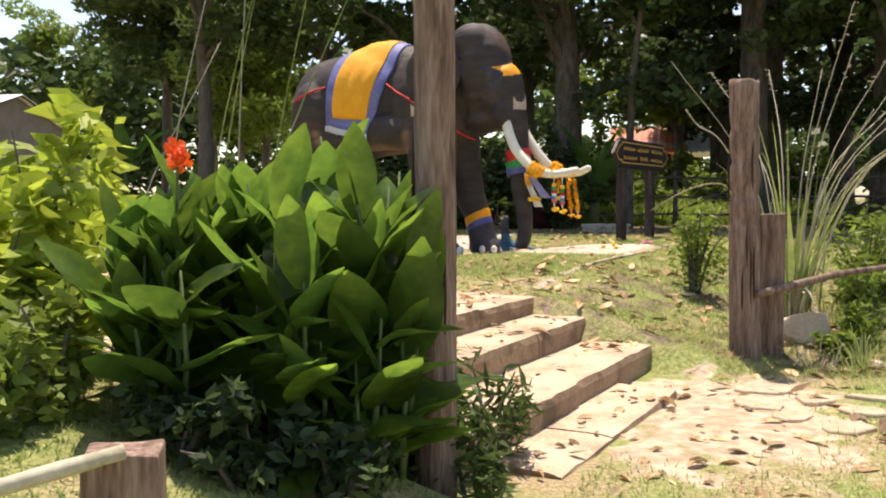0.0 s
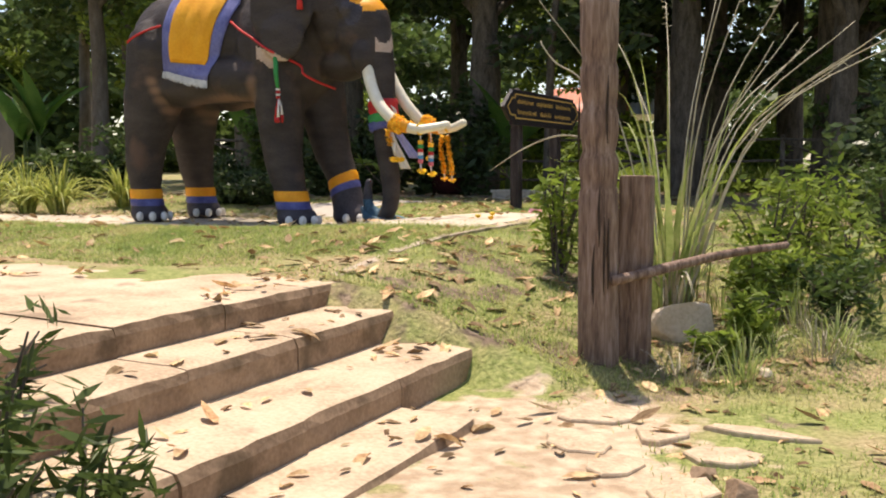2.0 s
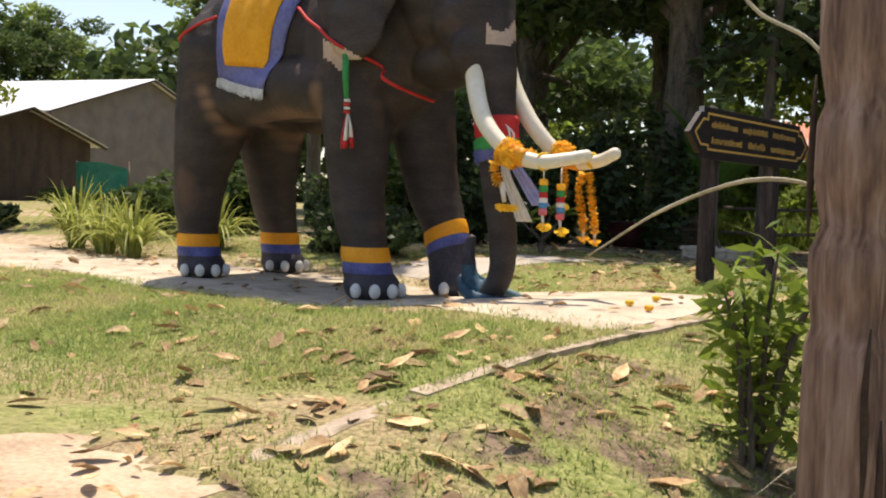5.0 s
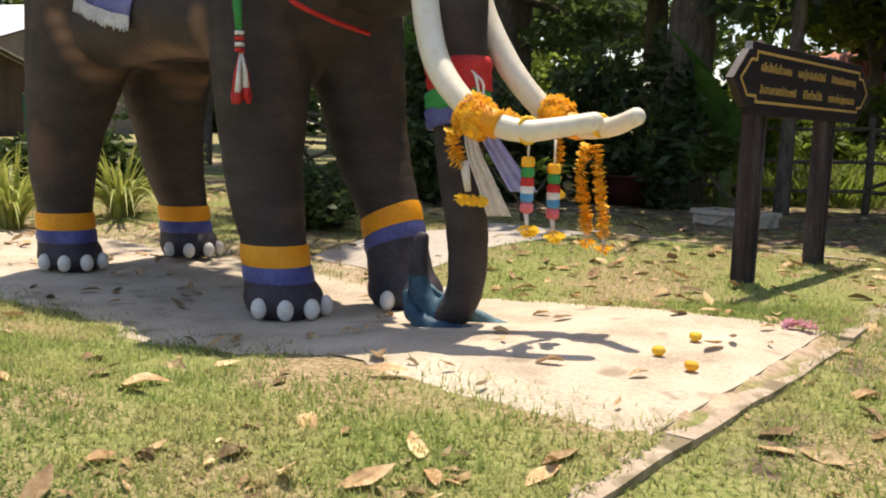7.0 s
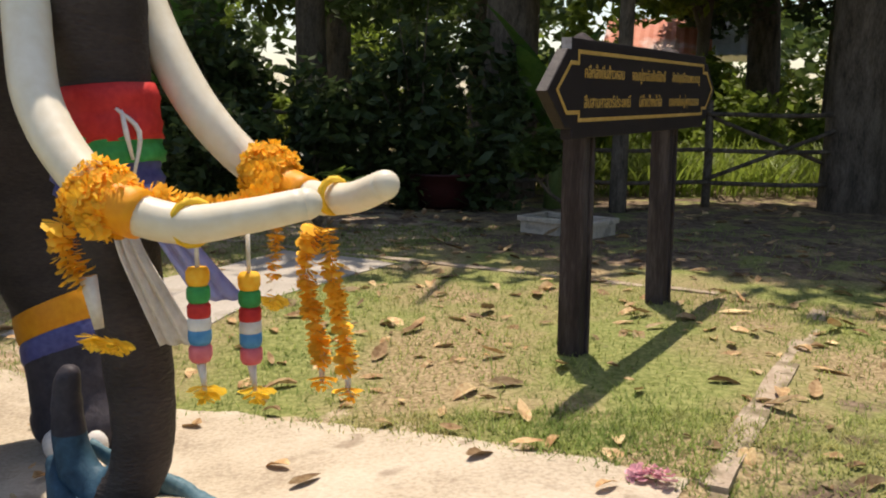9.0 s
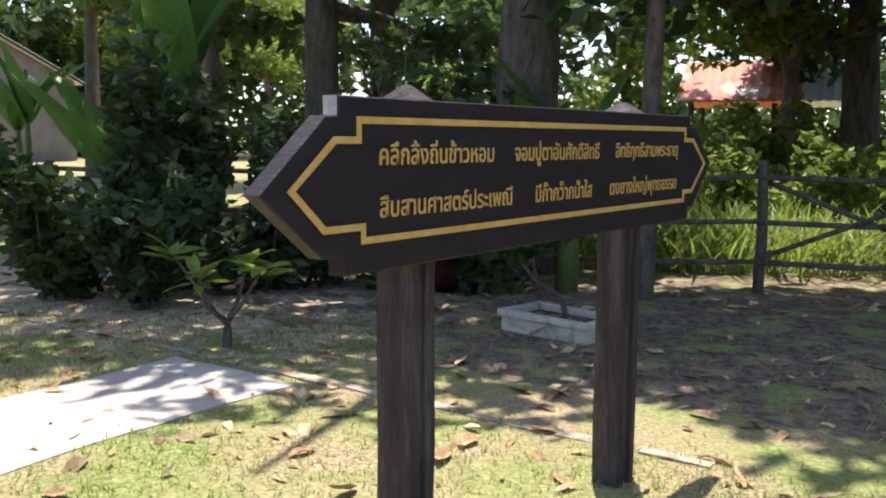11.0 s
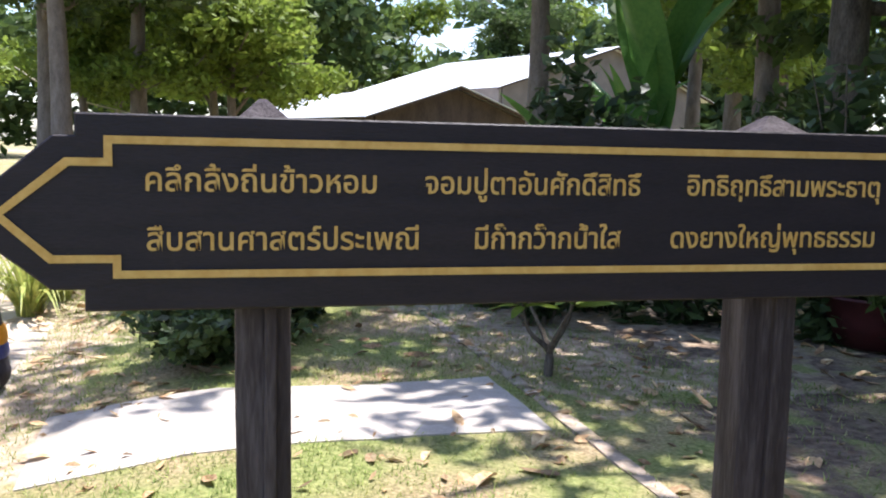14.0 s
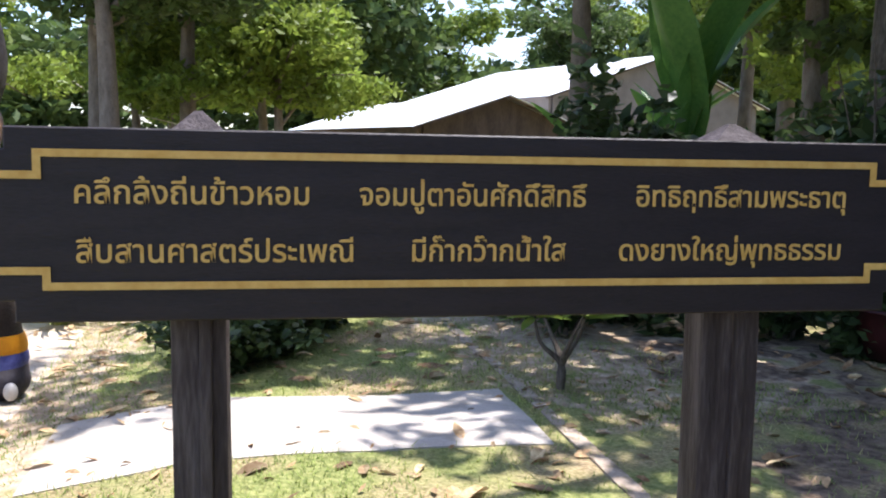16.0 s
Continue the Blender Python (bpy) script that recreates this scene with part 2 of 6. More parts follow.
def ground_material():
    m = bpy.data.materials.new("lawn_and_sand")
    m.use_nodes = True
    n, l = m.node_tree.nodes, m.node_tree.links
    bsdf = n["Principled BSDF"]
    tc = n.new("ShaderNodeTexCoord")

    def noise_of(scale, detail=6):
        t = n.new("ShaderNodeTexNoise")
        t.inputs["Scale"].default_value, t.inputs["Detail"].default_value = scale, detail
        l.new(tc.outputs["Object"], t.inputs["Vector"])
        return t.outputs[0]

    def ramp(value, lo, hi, c0, c1):
        r = n.new("ShaderNodeValToRGB")
        r.color_ramp.elements[0].position, r.color_ramp.elements[1].position = lo, hi
        r.color_ramp.elements[0].color, r.color_ramp.elements[1].color = (*c0, 1), (*c1, 1)
        l.new(value, r.inputs[0])
        return r.outputs[0]

    def mixed(f, a, b):
        x = n.new("ShaderNodeMix")
        x.data_type = "RGBA"
        l.new(f, x.inputs["Factor"]), l.new(a, x.inputs["A"]), l.new(b, x.inputs["B"])
        return x.outputs["Result"]

    grass = ramp(noise_of(30), 0.35, 0.65, (0.16, 0.19, 0.055), (0.31, 0.32, 0.12))
    straw = ramp(noise_of(45), 0.35, 0.65, (0.22, 0.16, 0.085), (0.46, 0.36, 0.21))
    sand = ramp(noise_of(9, 10), 0.35, 0.65, (0.36, 0.26, 0.17), (0.56, 0.45, 0.32))
    patch = ramp(noise_of(1.1, 8), 0.42, 0.6, (0, 0, 0), (1, 1, 1))
    near = mixed(patch, grass, straw)
    at = n.new("ShaderNodeAttribute")
    at.attribute_name = "bare"
    add = n.new("ShaderNodeMath")
    add.operation = "ADD"
    l.new(at.outputs["Fac"], add.inputs[0])
    wob = n.new("ShaderNodeMapRange")
    wob.inputs["From Min"].default_value, wob.inputs["From Max"].default_value = 0.3, 0.7
    wob.inputs["To Min"].default_value, wob.inputs["To Max"].default_value = -0.45, 0.45
    l.new(noise_of(3.2, 8), wob.inputs[0])
    l.new(wob.outputs[0], add.inputs[1])
    bare = ramp(add.outputs[0], 0.42, 0.6, (0, 0, 0), (1, 1, 1))
    soil = ramp(noise_of(14, 9), 0.35, 0.65, (0.1, 0.07, 0.05), (0.27, 0.2, 0.14))
    at2 = n.new("ShaderNodeAttribute")
    at2.attribute_name = "soil"
    add2 = n.new("ShaderNodeMath")
    add2.operation = "ADD"
    l.new(at2.outputs["Fac"], add2.inputs[0])
    l.new(wob.outputs[0], add2.inputs[1])
    earthy = ramp(add2.outputs[0], 0.4, 0.62, (0, 0, 0), (1, 1, 1))
    l.new(mixed(earthy, mixed(bare, near, sand), soil), bsdf.inputs["Base Color"])
    bsdf.inputs["Roughness"].default_value = 0.95
    bsdf.inputs["Specular IOR Level"].default_value = 0.15
    b = n.new("ShaderNodeBump")
    b.inputs["Strength"].default_value, b.inputs["Distance"].default_value = 0.9, 0.03
    l.new(noise_of(26, 8), b.inputs["Height"])
    l.new(b.outputs[0], bsdf.inputs["Normal"])
    return m


# ---- building helpers ----
def mesh_of(name, verts, faces, mats, index=None, smooth=False):
    me = bpy.data.meshes.new(name)
    me.from_pydata([tuple(v) for v in verts], [], faces)
    for m in (mats if isinstance(mats, (list, tuple)) else [mats]):
        me.materials.append(m)
    if index is not None:
        me.polygons.foreach_set("material_index", index)
    if smooth:
        me.polygons.foreach_set("use_smooth", [True] * len(me.polygons))
    me.update()
    return me


def link(name, me, parent=None, m=None, label=""):
    ob = new(name, me)
    if parent is not None:
        ob.parent = parent
    if m is not None:
        ob.matrix_basis = m
    if label:
        ob["label"] = label
    return ob


def part(name, bm, mat, parent, label="", smooth=False):
    me = bpy.data.meshes.new(name)
    bmesh.ops.recalc_face_normals(bm, faces=bm.faces)
    bm.to_mesh(me)
    bm.free()
    me.materials.append(mat)
    if smooth:
        me.polygons.foreach_set("use_smooth", [True] * len(me.polygons))
    return link(name, me, parent, None, label)


def thing(name, m, label, category, group="", kind=""):
    ob = new(name)
    ob.matrix_basis = m
    return tagged(ob, label, category, group, kind)


def box(bm, size, at=(0, 0, 0), m=None, bevel=0.0):
    r = bmesh.ops.create_cube(bm, size=1.0)
    vs = r["verts"]
    for v in vs:
        v.co = Vector((v.co.x * size[0] + at[0], v.co.y * size[1] + at[1], v.co.z * size[2] + at[2]))
        if m is not None:
            v.co = m @ v.co
    if bevel:
        es = list({e for v in vs for e in v.link_edges})
        bmesh.ops.bevel(bm, geom=es, offset=bevel, segments=2, affect="EDGES", profile=0.6)
    return bm


def tube_data(points, radii, sides=10, cap=True, wob=0.0, seed=0, squash=1.0):
    """Vertices and faces of a tube along points."""
    rng = random.Random(seed)
    pts = [Vector(p) for p in points]
    verts, faces = [], []
    ref = Vector((0.13, 0.97, 0.2)).normalized()
    for i, p in enumerate(pts):
        d = (pts[min(i + 1, len(pts) - 1)] - pts[max(i - 1, 0)]).normalized()
        x = d.cross(ref)
        if x.length < 0.05:
            x = d.cross(Vector((1, 0, 0)))
        x.normalize()
        y = d.cross(x).normalized()
        for s in range(sides):
            w = 2 * math.pi * s / sides
            r = radii[i] * (1 + wob * (rng.random() - 0.5))
            verts.append(p + x * math.cos(w) * r + y * math.sin(w) * r * squash)
    for i in range(len(pts) - 1):
        for s in range(sides):
            q = (s + 1) % sides
            faces.append((i * sides + s, i * sides + q, (i + 1) * sides + q, (i + 1) * sides + s))
    if cap:
        faces.append(tuple(range(sides - 1, -1, -1)))
        faces.append(tuple(range((len(pts) - 1) * sides, len(pts) * sides)))
    return verts, faces


def tube(name, points, radii, mat, parent=None, sides=10, wob=0.0, seed=0, smooth=True, squash=1.0, label=""):
    v, f = tube_data(points, radii, sides, True, wob, seed, squash)
    return link(name, mesh_of(name, v, f, mat, smooth=smooth), parent, None, label)


def joined(pieces):
    verts, faces = [], []
    for v, f in pieces:
        k = len(verts)
        verts.extend(v)
        faces.extend([tuple(i + k for i in q) for q in f])
    return verts, faces


def smooth01(x):
    x = min(1.0, max(0.0, x))
    return x * x * (3 - 2 * x)


def to_site(x, y):
    return x * AX + y * AY, -x * AY + y * AX


def height(x, y):
    """Height of the ground."""
    a, b = to_site(x, y)
    z = -0.2 * (1 - smooth01((b - 7.3) / 2.1))
    z -= 0.55 * smooth01((a + 2.3) / 2.4) * (1 - 0.85 * smooth01((b - 7.6) / 5.0))
    z -= 0.15 * smooth01((-2.8 - a) / 2.6) * smooth01((13.4 - b) / 1.5) * smooth01((b - 8.6) / 1.2)
    stair = smooth01((7.1 - b) / 0.12) * smooth01((a + 3.2) / 0.6) * smooth01((0.1 - a) / 0.6) * smooth01((b - 2.9) / 0.6)
    under = min(-0.42 - 0.33 * smooth01((a + 2.2) / 1.2), -0.42)
    z += stair * (min(z, under) - z)
    z -= 0.05 * smooth01((a + 2.33) / 0.1) * smooth01((b - 8.2) / 1.0) * smooth01((12.6 - b) / 0.6)
    near = smooth01((30 - abs(x)) / 10) * smooth01((40 - abs(y - 8)) / 10)
    z += 0.035 * near * noise.noise(Vector((x * 0.7, y * 0.7, 0.3))) + 0.012 * near * noise.noise(Vector((x * 3.1, y * 3.1, 2.0)))
    return z


# ---- ground ----
def build_ground():
    xs = [-400, -150, -70, -40, -28] + [-20 + i for i in range(13)] + [-7 + 0.14 * i for i in range(1, 107)] + [9 + i for i in range(12)] + [26, 36, 60, 150, 400]
    ys = [-300, -120, -50, -25, -12, -6] + [-4 + 0.5 * i for i in range(12)] + [2 + 0.14 * i for i in range(1, 122)] + [20 + i for i in range(14)] + [38, 46, 60, 90, 200, 600]
    verts = [(x, y, height(x, y)) for y in ys for x in xs]
    w = len(xs)
    faces = [(j * w + i, j * w + i + 1, (j + 1) * w + i + 1, (j + 1) * w + i) for j in range(len(ys) - 1) for i in range(w - 1)]
    me = mesh_of("ground", verts, faces, ground_material(), smooth=True)
    bare = me.attributes.new("bare", "FLOAT", "POINT")
    vals, soils = [], []
    for x, y, z in verts:
        a, b = to_site(x, y)
        foot = smooth01(1.5 - math.hypot((a + 0.3) / 1.0, (b - 5.6) / 1.5))
        slab = smooth01((9.9 - b) / -0.35) * smooth01((12.15 - b) / 0.3) * smooth01((-2.2 - a) / 0.2)
        track = 0.75 * smooth01(1.6 - math.hypot((a + 8.6) / 3.2, (b - 16.6) / 1.6))
        yard = 0.62 * smooth01((b - 15.3) / 0.8) * smooth01((a + 7) / 2.0)
        far = max(0.25 * smooth01((y - 24) / 4), 0.85 * smooth01(1.5 - math.hypot((x + 10.5) / 4.5, (y - 25.5) / 3.2)))
        behind = 0.55 * smooth01((9.9 - b) / -0.3) * smooth01((-6.3 - a) / 0.8) * smooth01((13.0 - b) / 0.6)
        join = 0.8 * smooth01((12.75 - b) / 0.4) * smooth01((b - 11.7) / 0.2) * smooth01((-5.2 - a) / 0.3)
        vals.append(max(join, 0.85 * foot, 0.9 * slab, track, 0.4 * yard, far, behind))
        worn = 0.4 * smooth01((a + 2.25) / 0.15) * smooth01((1.6 - a) / 1.5) * smooth01((b - 6.6) / 0.8) * smooth01((14.5 - b) / 2.0)
        soils.append(max(yard, worn, 0.55 * smooth01((y - 16.5) / 1.5) * smooth01((x + 1.0) / 2) * smooth01((24 - y) / 2)))
    bare.data.foreach_set("value", vals)
    me.attributes.new("soil", "FLOAT", "POINT").data.foreach_set("value", soils)
    tagged(link("ground", me), "lawn of worn grass with bare sandy patches", "ground", kind="structure")


build_ground()


def sheet_slab(name, a0, a1, b0, b1, top, mat, label, thick=0.14, step=0.18, follow=True, ragged=0.0, seed=1):
    """A thin cast slab that lies on the ground, with worn edges."""
    na, nb = max(2, int((a1 - a0) / step)), max(2, int((b1 - b0) / step))
    verts, faces = [], []
    for lay in (0, 1):
        for j in range(nb + 1):
            for i in range(na + 1):
                a, b = a0 + (a1 - a0) * i / na, b0 + (b1 - b0) * j / nb
                if ragged:
                    k = noise.noise(Vector((a * 0.9, b * 0.9, seed)))
                    q = noise.noise(Vector((a * 3.3, b * 3.3, seed + 5)))
                    if j == 0:
                        b += ragged * (k + 0.5 * q) * min(1, 0.15 + (a1 - a))
                    if j == nb:
                        b += 0.15 * ragged * (q + 0.5 * k)
                p = site(a, b)
                z = (height(p.x, p.y) if follow else 0.0) + top
                z += 0.006 * noise.noise(Vector((a * 2.3, b * 2.3, seed)))
                if lay == 0:
                    z -= thick
                elif i in (0, na) or j in (0, nb):
                    z -= 0.012
                verts.append((p.x, p.y, z))
    n = (na + 1) * (nb + 1)
    for j in range(nb):
        for i in range(na):
            q = j * (na + 1) + i
            faces.append((n + q, n + q + 1, n + q + na + 2, n + q + na + 1))
            faces.append((q, q + na + 1, q + na + 2, q + 1))
    ring = [i for i in range(na + 1)] + [j * (na + 1) + na for j in range(1, nb + 1)] + [nb * (na + 1) + i for i in range(na - 1, -1, -1)] + [j * (na + 1) for j in range(nb - 1, 0, -1)]
    for k in range(len(ring)):
        p, q = ring[k], ring[(k + 1) % len(ring)]
        faces.append((p, q, n + q, n + p))
    ob = link(name, mesh_of(name, verts, faces, mat, smooth=False))
    return tagged(ob, label, "paving", kind="structure")


sheet_slab("elephant_platform", -9.6, -2.345, 9.95, 12.0, 0.012, M_SAND, "sandy concrete platform under the elephant statue", step=0.11, ragged=0.26)
sheet_slab("pale_walkway", -6.45, -5.36, 12.35, 15.0, 0.02, M_WHITE_SLAB, "pale concrete walkway running up to a kerb", ragged=0.03, seed=4)
sheet_slab("sandy_path", -14.0, -9.2, 8.8, 11.6, 0.012, M_SAND, "sandy path strewn with leaves", ragged=0.2, seed=7)


def build_steps():
    """Broad concrete steps that come down from a landing."""
    flight = tagged(new("steps"), "broad worn concrete steps with dry leaves", "steps", kind="structure")
    # nosing along a, far end along b, level
    rows = [("landing", -8.2, -2.1, 3.2, 7.25, -0.19), ("step", -2.3, -1.63, 3.4, 7.13, -0.354),
            ("step", -1.8, -1.06, 3.5, 7.12, -0.54), ("step", -1.25, -0.62, 3.9, 6.15, -0.7)]
    for i, (name, a0, a1, b0, b1, top) in enumerate(rows):
        rng = random.Random(40 + i)
        cuts = [b0]
        while cuts[-1] < b1 - 1.5:
            cuts.append(cuts[-1] + rng.uniform(0.8, 1.1))
        cuts.append(b1)
        for k in range(len(cuts) - 1):
            bm = bmesh.new()
            c0, c1 = cuts[k] + 0.004, cuts[k + 1] - 0.004
            push = rng.uniform(-0.012, 0.012)
            size = (a1 - a0, c1 - c0, 0.42)
            box(bm, size, ((a0 + a1) / 2 + push, (c0 + c1) / 2, top - 0.21 + rng.uniform(-0.006, 0.004)))
            bmesh.ops.subdivide_edges(bm, edges=bm.edges[:], cuts=6, use_grid_fill=True)
            for v in bm.verts:
                w = noise.noise(v.co * 2.2) * 0.014 + noise.noise(v.co * 7) * 0.009
                if v.co.x > a1 + push - 0.02:
                    v.co.x += w
                    if v.co.z > top - 0.03:
                        v.co.x -= 0.014 + 0.02 * max(0, noise.noise(v.co * 5))
                        v.co.z -= 0.012 * (1 + noise.noise(v.co * 9))
                elif v.co.z > top - 0.03:
                    v.co.z += 0.3 * w
            me = bpy.data.meshes.new("tread")
            bmesh.ops.recalc_face_normals(bm, faces=bm.faces)
            # faces that are not level take the darker concrete
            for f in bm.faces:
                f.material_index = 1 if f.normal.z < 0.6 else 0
            bm.to_mesh(me)
            bm.free()
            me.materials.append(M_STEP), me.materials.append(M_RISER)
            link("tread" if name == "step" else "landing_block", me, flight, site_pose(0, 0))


build_steps()


def build_kerb(name, a0, b0, a1, b1, wide, label, rise=0.03, seed=3):
    kerb = tagged(new(name), label, "kerb", kind="structure")
    rng = random.Random(seed)
    d = Vector((a1 - a0, b1 - b0))
    total, ang = d.length, math.degrees(math.atan2(d.y, d.x))
    s = 0.0
    while s < total - 0.2:
        piece = min(rng.uniform(0.8, 1.05), total - s)
        a, b = a0 + d.x * (s + piece / 2) / total, b0 + d.y * (s + piece / 2) / total
        p = site(a, b)
        p1, p0 = site(a + d.x / total * piece / 2, b + d.y / total * piece / 2), site(a - d.x / total * piece / 2, b - d.y / total * piece / 2)
        tilt = math.degrees(math.atan2(height(p1.x, p1.y) - height(p0.x, p0.y), piece))
        bm = bmesh.new()
        box(bm, (piece - 0.012, wide, 0.22), (0, 0, -0.11))
        bmesh.ops.subdivide_edges(bm, edges=bm.edges[:], cuts=4, use_grid_fill=True)
        for v in bm.verts:
            v.co += Vector((0, noise.noise(v.co * 6 + Vector((s, 0, 0))) * 0.012, noise.noise(v.co * 8 + Vector((0, s, 0))) * 0.008))
        ob = part("kerb_stone", bm, M_KERB, kerb)
        ob.matrix_basis = site_pose(a, b, height(p.x, p.y) + rise, ang) @ pose(0, 0, 0, 0, -tilt, 0)
        s += piece


build_kerb("kerb_front", -2.3, 7.4, -2.25, 14.9, 0.1, "low worn concrete kerb half sunk in the lawn", 0.004)
build_kerb("kerb_back", -11.5, 15.22, -2.9, 15.1, 0.085, "pale concrete kerb along the lawn edge", 0.008, 8)


# ---- elephant statue ----
from mathutils.bvhtree import BVHTree


def ellipsoid(bm, c, r, rot=(0, 0, 0), seg=20):
    m = pose(*c, *rot) @ Matrix.Diagonal((*r, 1))
    bmesh.ops.create_uvsphere(bm, u_segments=seg, v_segments=seg // 2 + 2, radius=1.0, matrix=m)


def add_tube(bm, pts, radii, sides=16, squash=1.0):
    v, f = tube_data(pts, radii, sides, True, squash=squash)
    vs = [bm.verts.new(p) for p in v]
    for q in f:
        bm.faces.new([vs[i] for i in q])
    ellipsoid(bm, pts[0], (radii[0],) * 3, seg=14)
    ellipsoid(bm, pts[-1], (radii[-1],) * 3, seg=14)


def spline(pts, n=8):
    """Points along a smooth curve through pts."""
    p = [Vector(q) for q in pts]
    p = [2 * p[0] - p[1]] + p + [2 * p[-1] - p[-2]]
    out = []
    for i in range(1, len(p) - 2):
        for k in range(n):
            t = k / n
            out.append(0.5 * ((2 * p[i]) + (p[i + 1] - p[i - 1]) * t + (2 * p[i - 1] - 5 * p[i] + 4 * p[i + 1] - p[i + 2]) * t * t
                              + (3 * p[i] - p[i - 1] - 3 * p[i + 1] + p[i + 2]) * t ** 3))
    out.append(p[-2])
    return out


def ramp_along(vals, n):
    out = []
    for i in range(n):
        s = i / (n - 1) * (len(vals) - 1)
        k = min(int(s), len(vals) - 2)
        out.append(vals[k] + (vals[k + 1] - vals[k]) * (s - k))
    return out


def remeshed(bm, voxel, smooth):
    me = bpy.data.meshes.new("lump")
    bm.to_mesh(me)
    bm.free()
    ob = new("lump", me)
    mod = ob.modifiers.new("remesh", "REMESH")
    mod.mode, mod.voxel_size = "VOXEL", voxel
    sm = ob.modifiers.new("smooth", "SMOOTH")
    sm.factor, sm.iterations = 0.5, smooth
    out = bpy.data.meshes.new_from_object(ob.evaluated_get(bpy.context.evaluated_depsgraph_get()))
    bpy.data.objects.remove(ob)
    bpy.data.meshes.remove(me)
    return out


G = -0.13
NEAR_TUSK = [(-4.1, 10.87, 1.74), (-4.05, 10.84, 1.6), (-3.97, 10.78, 1.44), (-3.86, 10.71, 1.28), (-3.73, 10.68, 1.14), (-3.57, 10.68, 1.02), (-3.39, 10.74, 0.965), (-3.24, 10.83, 0.985), (-3.12, 10.92, 1.015)]
FAR_TUSK = [(-4.04, 11.24, 1.74), (-3.98, 11.23, 1.58), (-3.87, 11.22, 1.4), (-3.74, 11.23, 1.22), (-3.6, 11.28, 1.07), (-3.41, 11.28, 0.99), (-3.2, 11.23, 0.995), (-3.05, 11.19, 1.045)]


def mid(a):
    """The statue's middle line, which swings a little off the site's axis."""
    return 11.04 + 0.085 * (-4.0 - a)


def build_elephant():
    bm = bmesh.new()
    c = 11.06
    ellipsoid(bm, (-6.5, mid(-6.5), 2.1), (1.16, 0.73, 0.74), seg=28)
    ellipsoid(bm, (-7.05, mid(-7.05), 2.05), (0.72, 0.68, 0.74), seg=24)
    ellipsoid(bm, (-6.1, mid(-6.1), 2.35), (0.85, 0.46, 0.58), seg=24)
    ellipsoid(bm, (-5.35, mid(-5.35), 1.98), (0.66, 0.63, 0.8), seg=24)
    ellipsoid(bm, (-4.95, mid(-4.95), 2.25), (0.5, 0.42, 0.6), seg=20)
    # head
    ellipsoid(bm, (-4.55, c, 2.42), (0.46, 0.38, 0.62), seg=24)
    ellipsoid(bm, (-4.62, c - 0.13, 2.76), (0.3, 0.24, 0.27), seg=18)
    ellipsoid(bm, (-4.62, c + 0.13, 2.76), (0.3, 0.24, 0.27), seg=18)
    ellipsoid(bm, (-4.26, c, 2.1), (0.34, 0.34, 0.42), seg=20)
    ellipsoid(bm, (-4.5, c, 1.74), (0.34, 0.22, 0.2), seg=16)
    for s in (-1, 1):
        ellipsoid(bm, (-4.13, 11.04 + 0.2 * s, 1.78), (0.13, 0.13, 0.2), seg=14)
        ellipsoid(bm, (-4.3, c + 0.31 * s, 2.32), (0.1, 0.08, 0.1), seg=12)
    # trunk, curled up at its end
    h = 11.04
    tp = spline([(-4.22, h, 2.2), (-4.06, h, 1.8), (-4.0, h, 1.45), (-3.97, h, 1.1), (-3.94, h, 0.75), (-3.89, h, 0.45), (-3.88, h, 0.2), (-3.93, h - 0.02, 0.03), (-4.04, h - 0.06, -0.02), (-4.12, h - 0.08, 0.1), (-4.14, h - 0.08, 0.26), (-4.12, h - 0.08, 0.4)], 5)
    add_tube(bm, tp, ramp_along([0.3, 0.2, 0.16, 0.145, 0.125, 0.11, 0.1, 0.095, 0.082, 0.07, 0.058, 0.045], len(tp)), 18)
    # legs: knee, ankle and foot
    legs = [((-5.28, 10.86, 1.98), (-5.22, 10.82, 0.8), (-5.1, 10.8, 0.3), (-5.04, 10.8, G + 0.12), 0.36, 0.24, 0.185),
            ((-5.15, 11.38, 1.98), (-4.98, 11.46, 0.9), (-4.82, 11.5, 0.42), (-4.72, 11.5, G + 0.16), 0.36, 0.24, 0.185),
            ((-7.08, 10.9, 1.98), (-7.3, 10.78, 0.85), (-7.32, 10.77, 0.3), (-7.29, 10.77, G + 0.12), 0.46, 0.26, 0.19),
            ((-7.08, 11.42, 1.98), (-7.26, 11.62, 0.85), (-7.32, 11.78, 0.3), (-7.3, 11.8, G + 0.12), 0.46, 0.26, 0.19)]
    for hip, knee, ankle, foot, r0, r1, r2 in legs:
        lp = spline([hip, knee, ankle, foot], 5)
        add_tube(bm, lp, ramp_along([r0, r1, r2, r2 + 0.02], len(lp)), 18)
        ellipsoid(bm, (foot[0] + 0.03, foot[1], G + 0.1), (0.25, 0.225, 0.15), seg=18)
    # skirt of the belly between the legs
    for sgn in (-1, 1):
        sk = spline([(a, mid(a) + sgn * w, z) for a, w, z in ((-7.0, 0.42, 1.62), (-6.72, 0.44, 1.55), (-6.43, 0.45, 1.58), (-5.95, 0.45, 1.6), (-5.5, 0.42, 1.58))], 5)
        add_tube(bm, sk, ramp_along([0.26, 0.26, 0.26, 0.26, 0.26], len(sk)), 18)
    # ears
    for s in (-1, 1):
        y = 11.1 + s * 0.48
        ellipsoid(bm, (-5.02, y + s * 0.06, 2.34), (0.4, 0.055, 0.44), (0, 0, s * -12), seg=18)
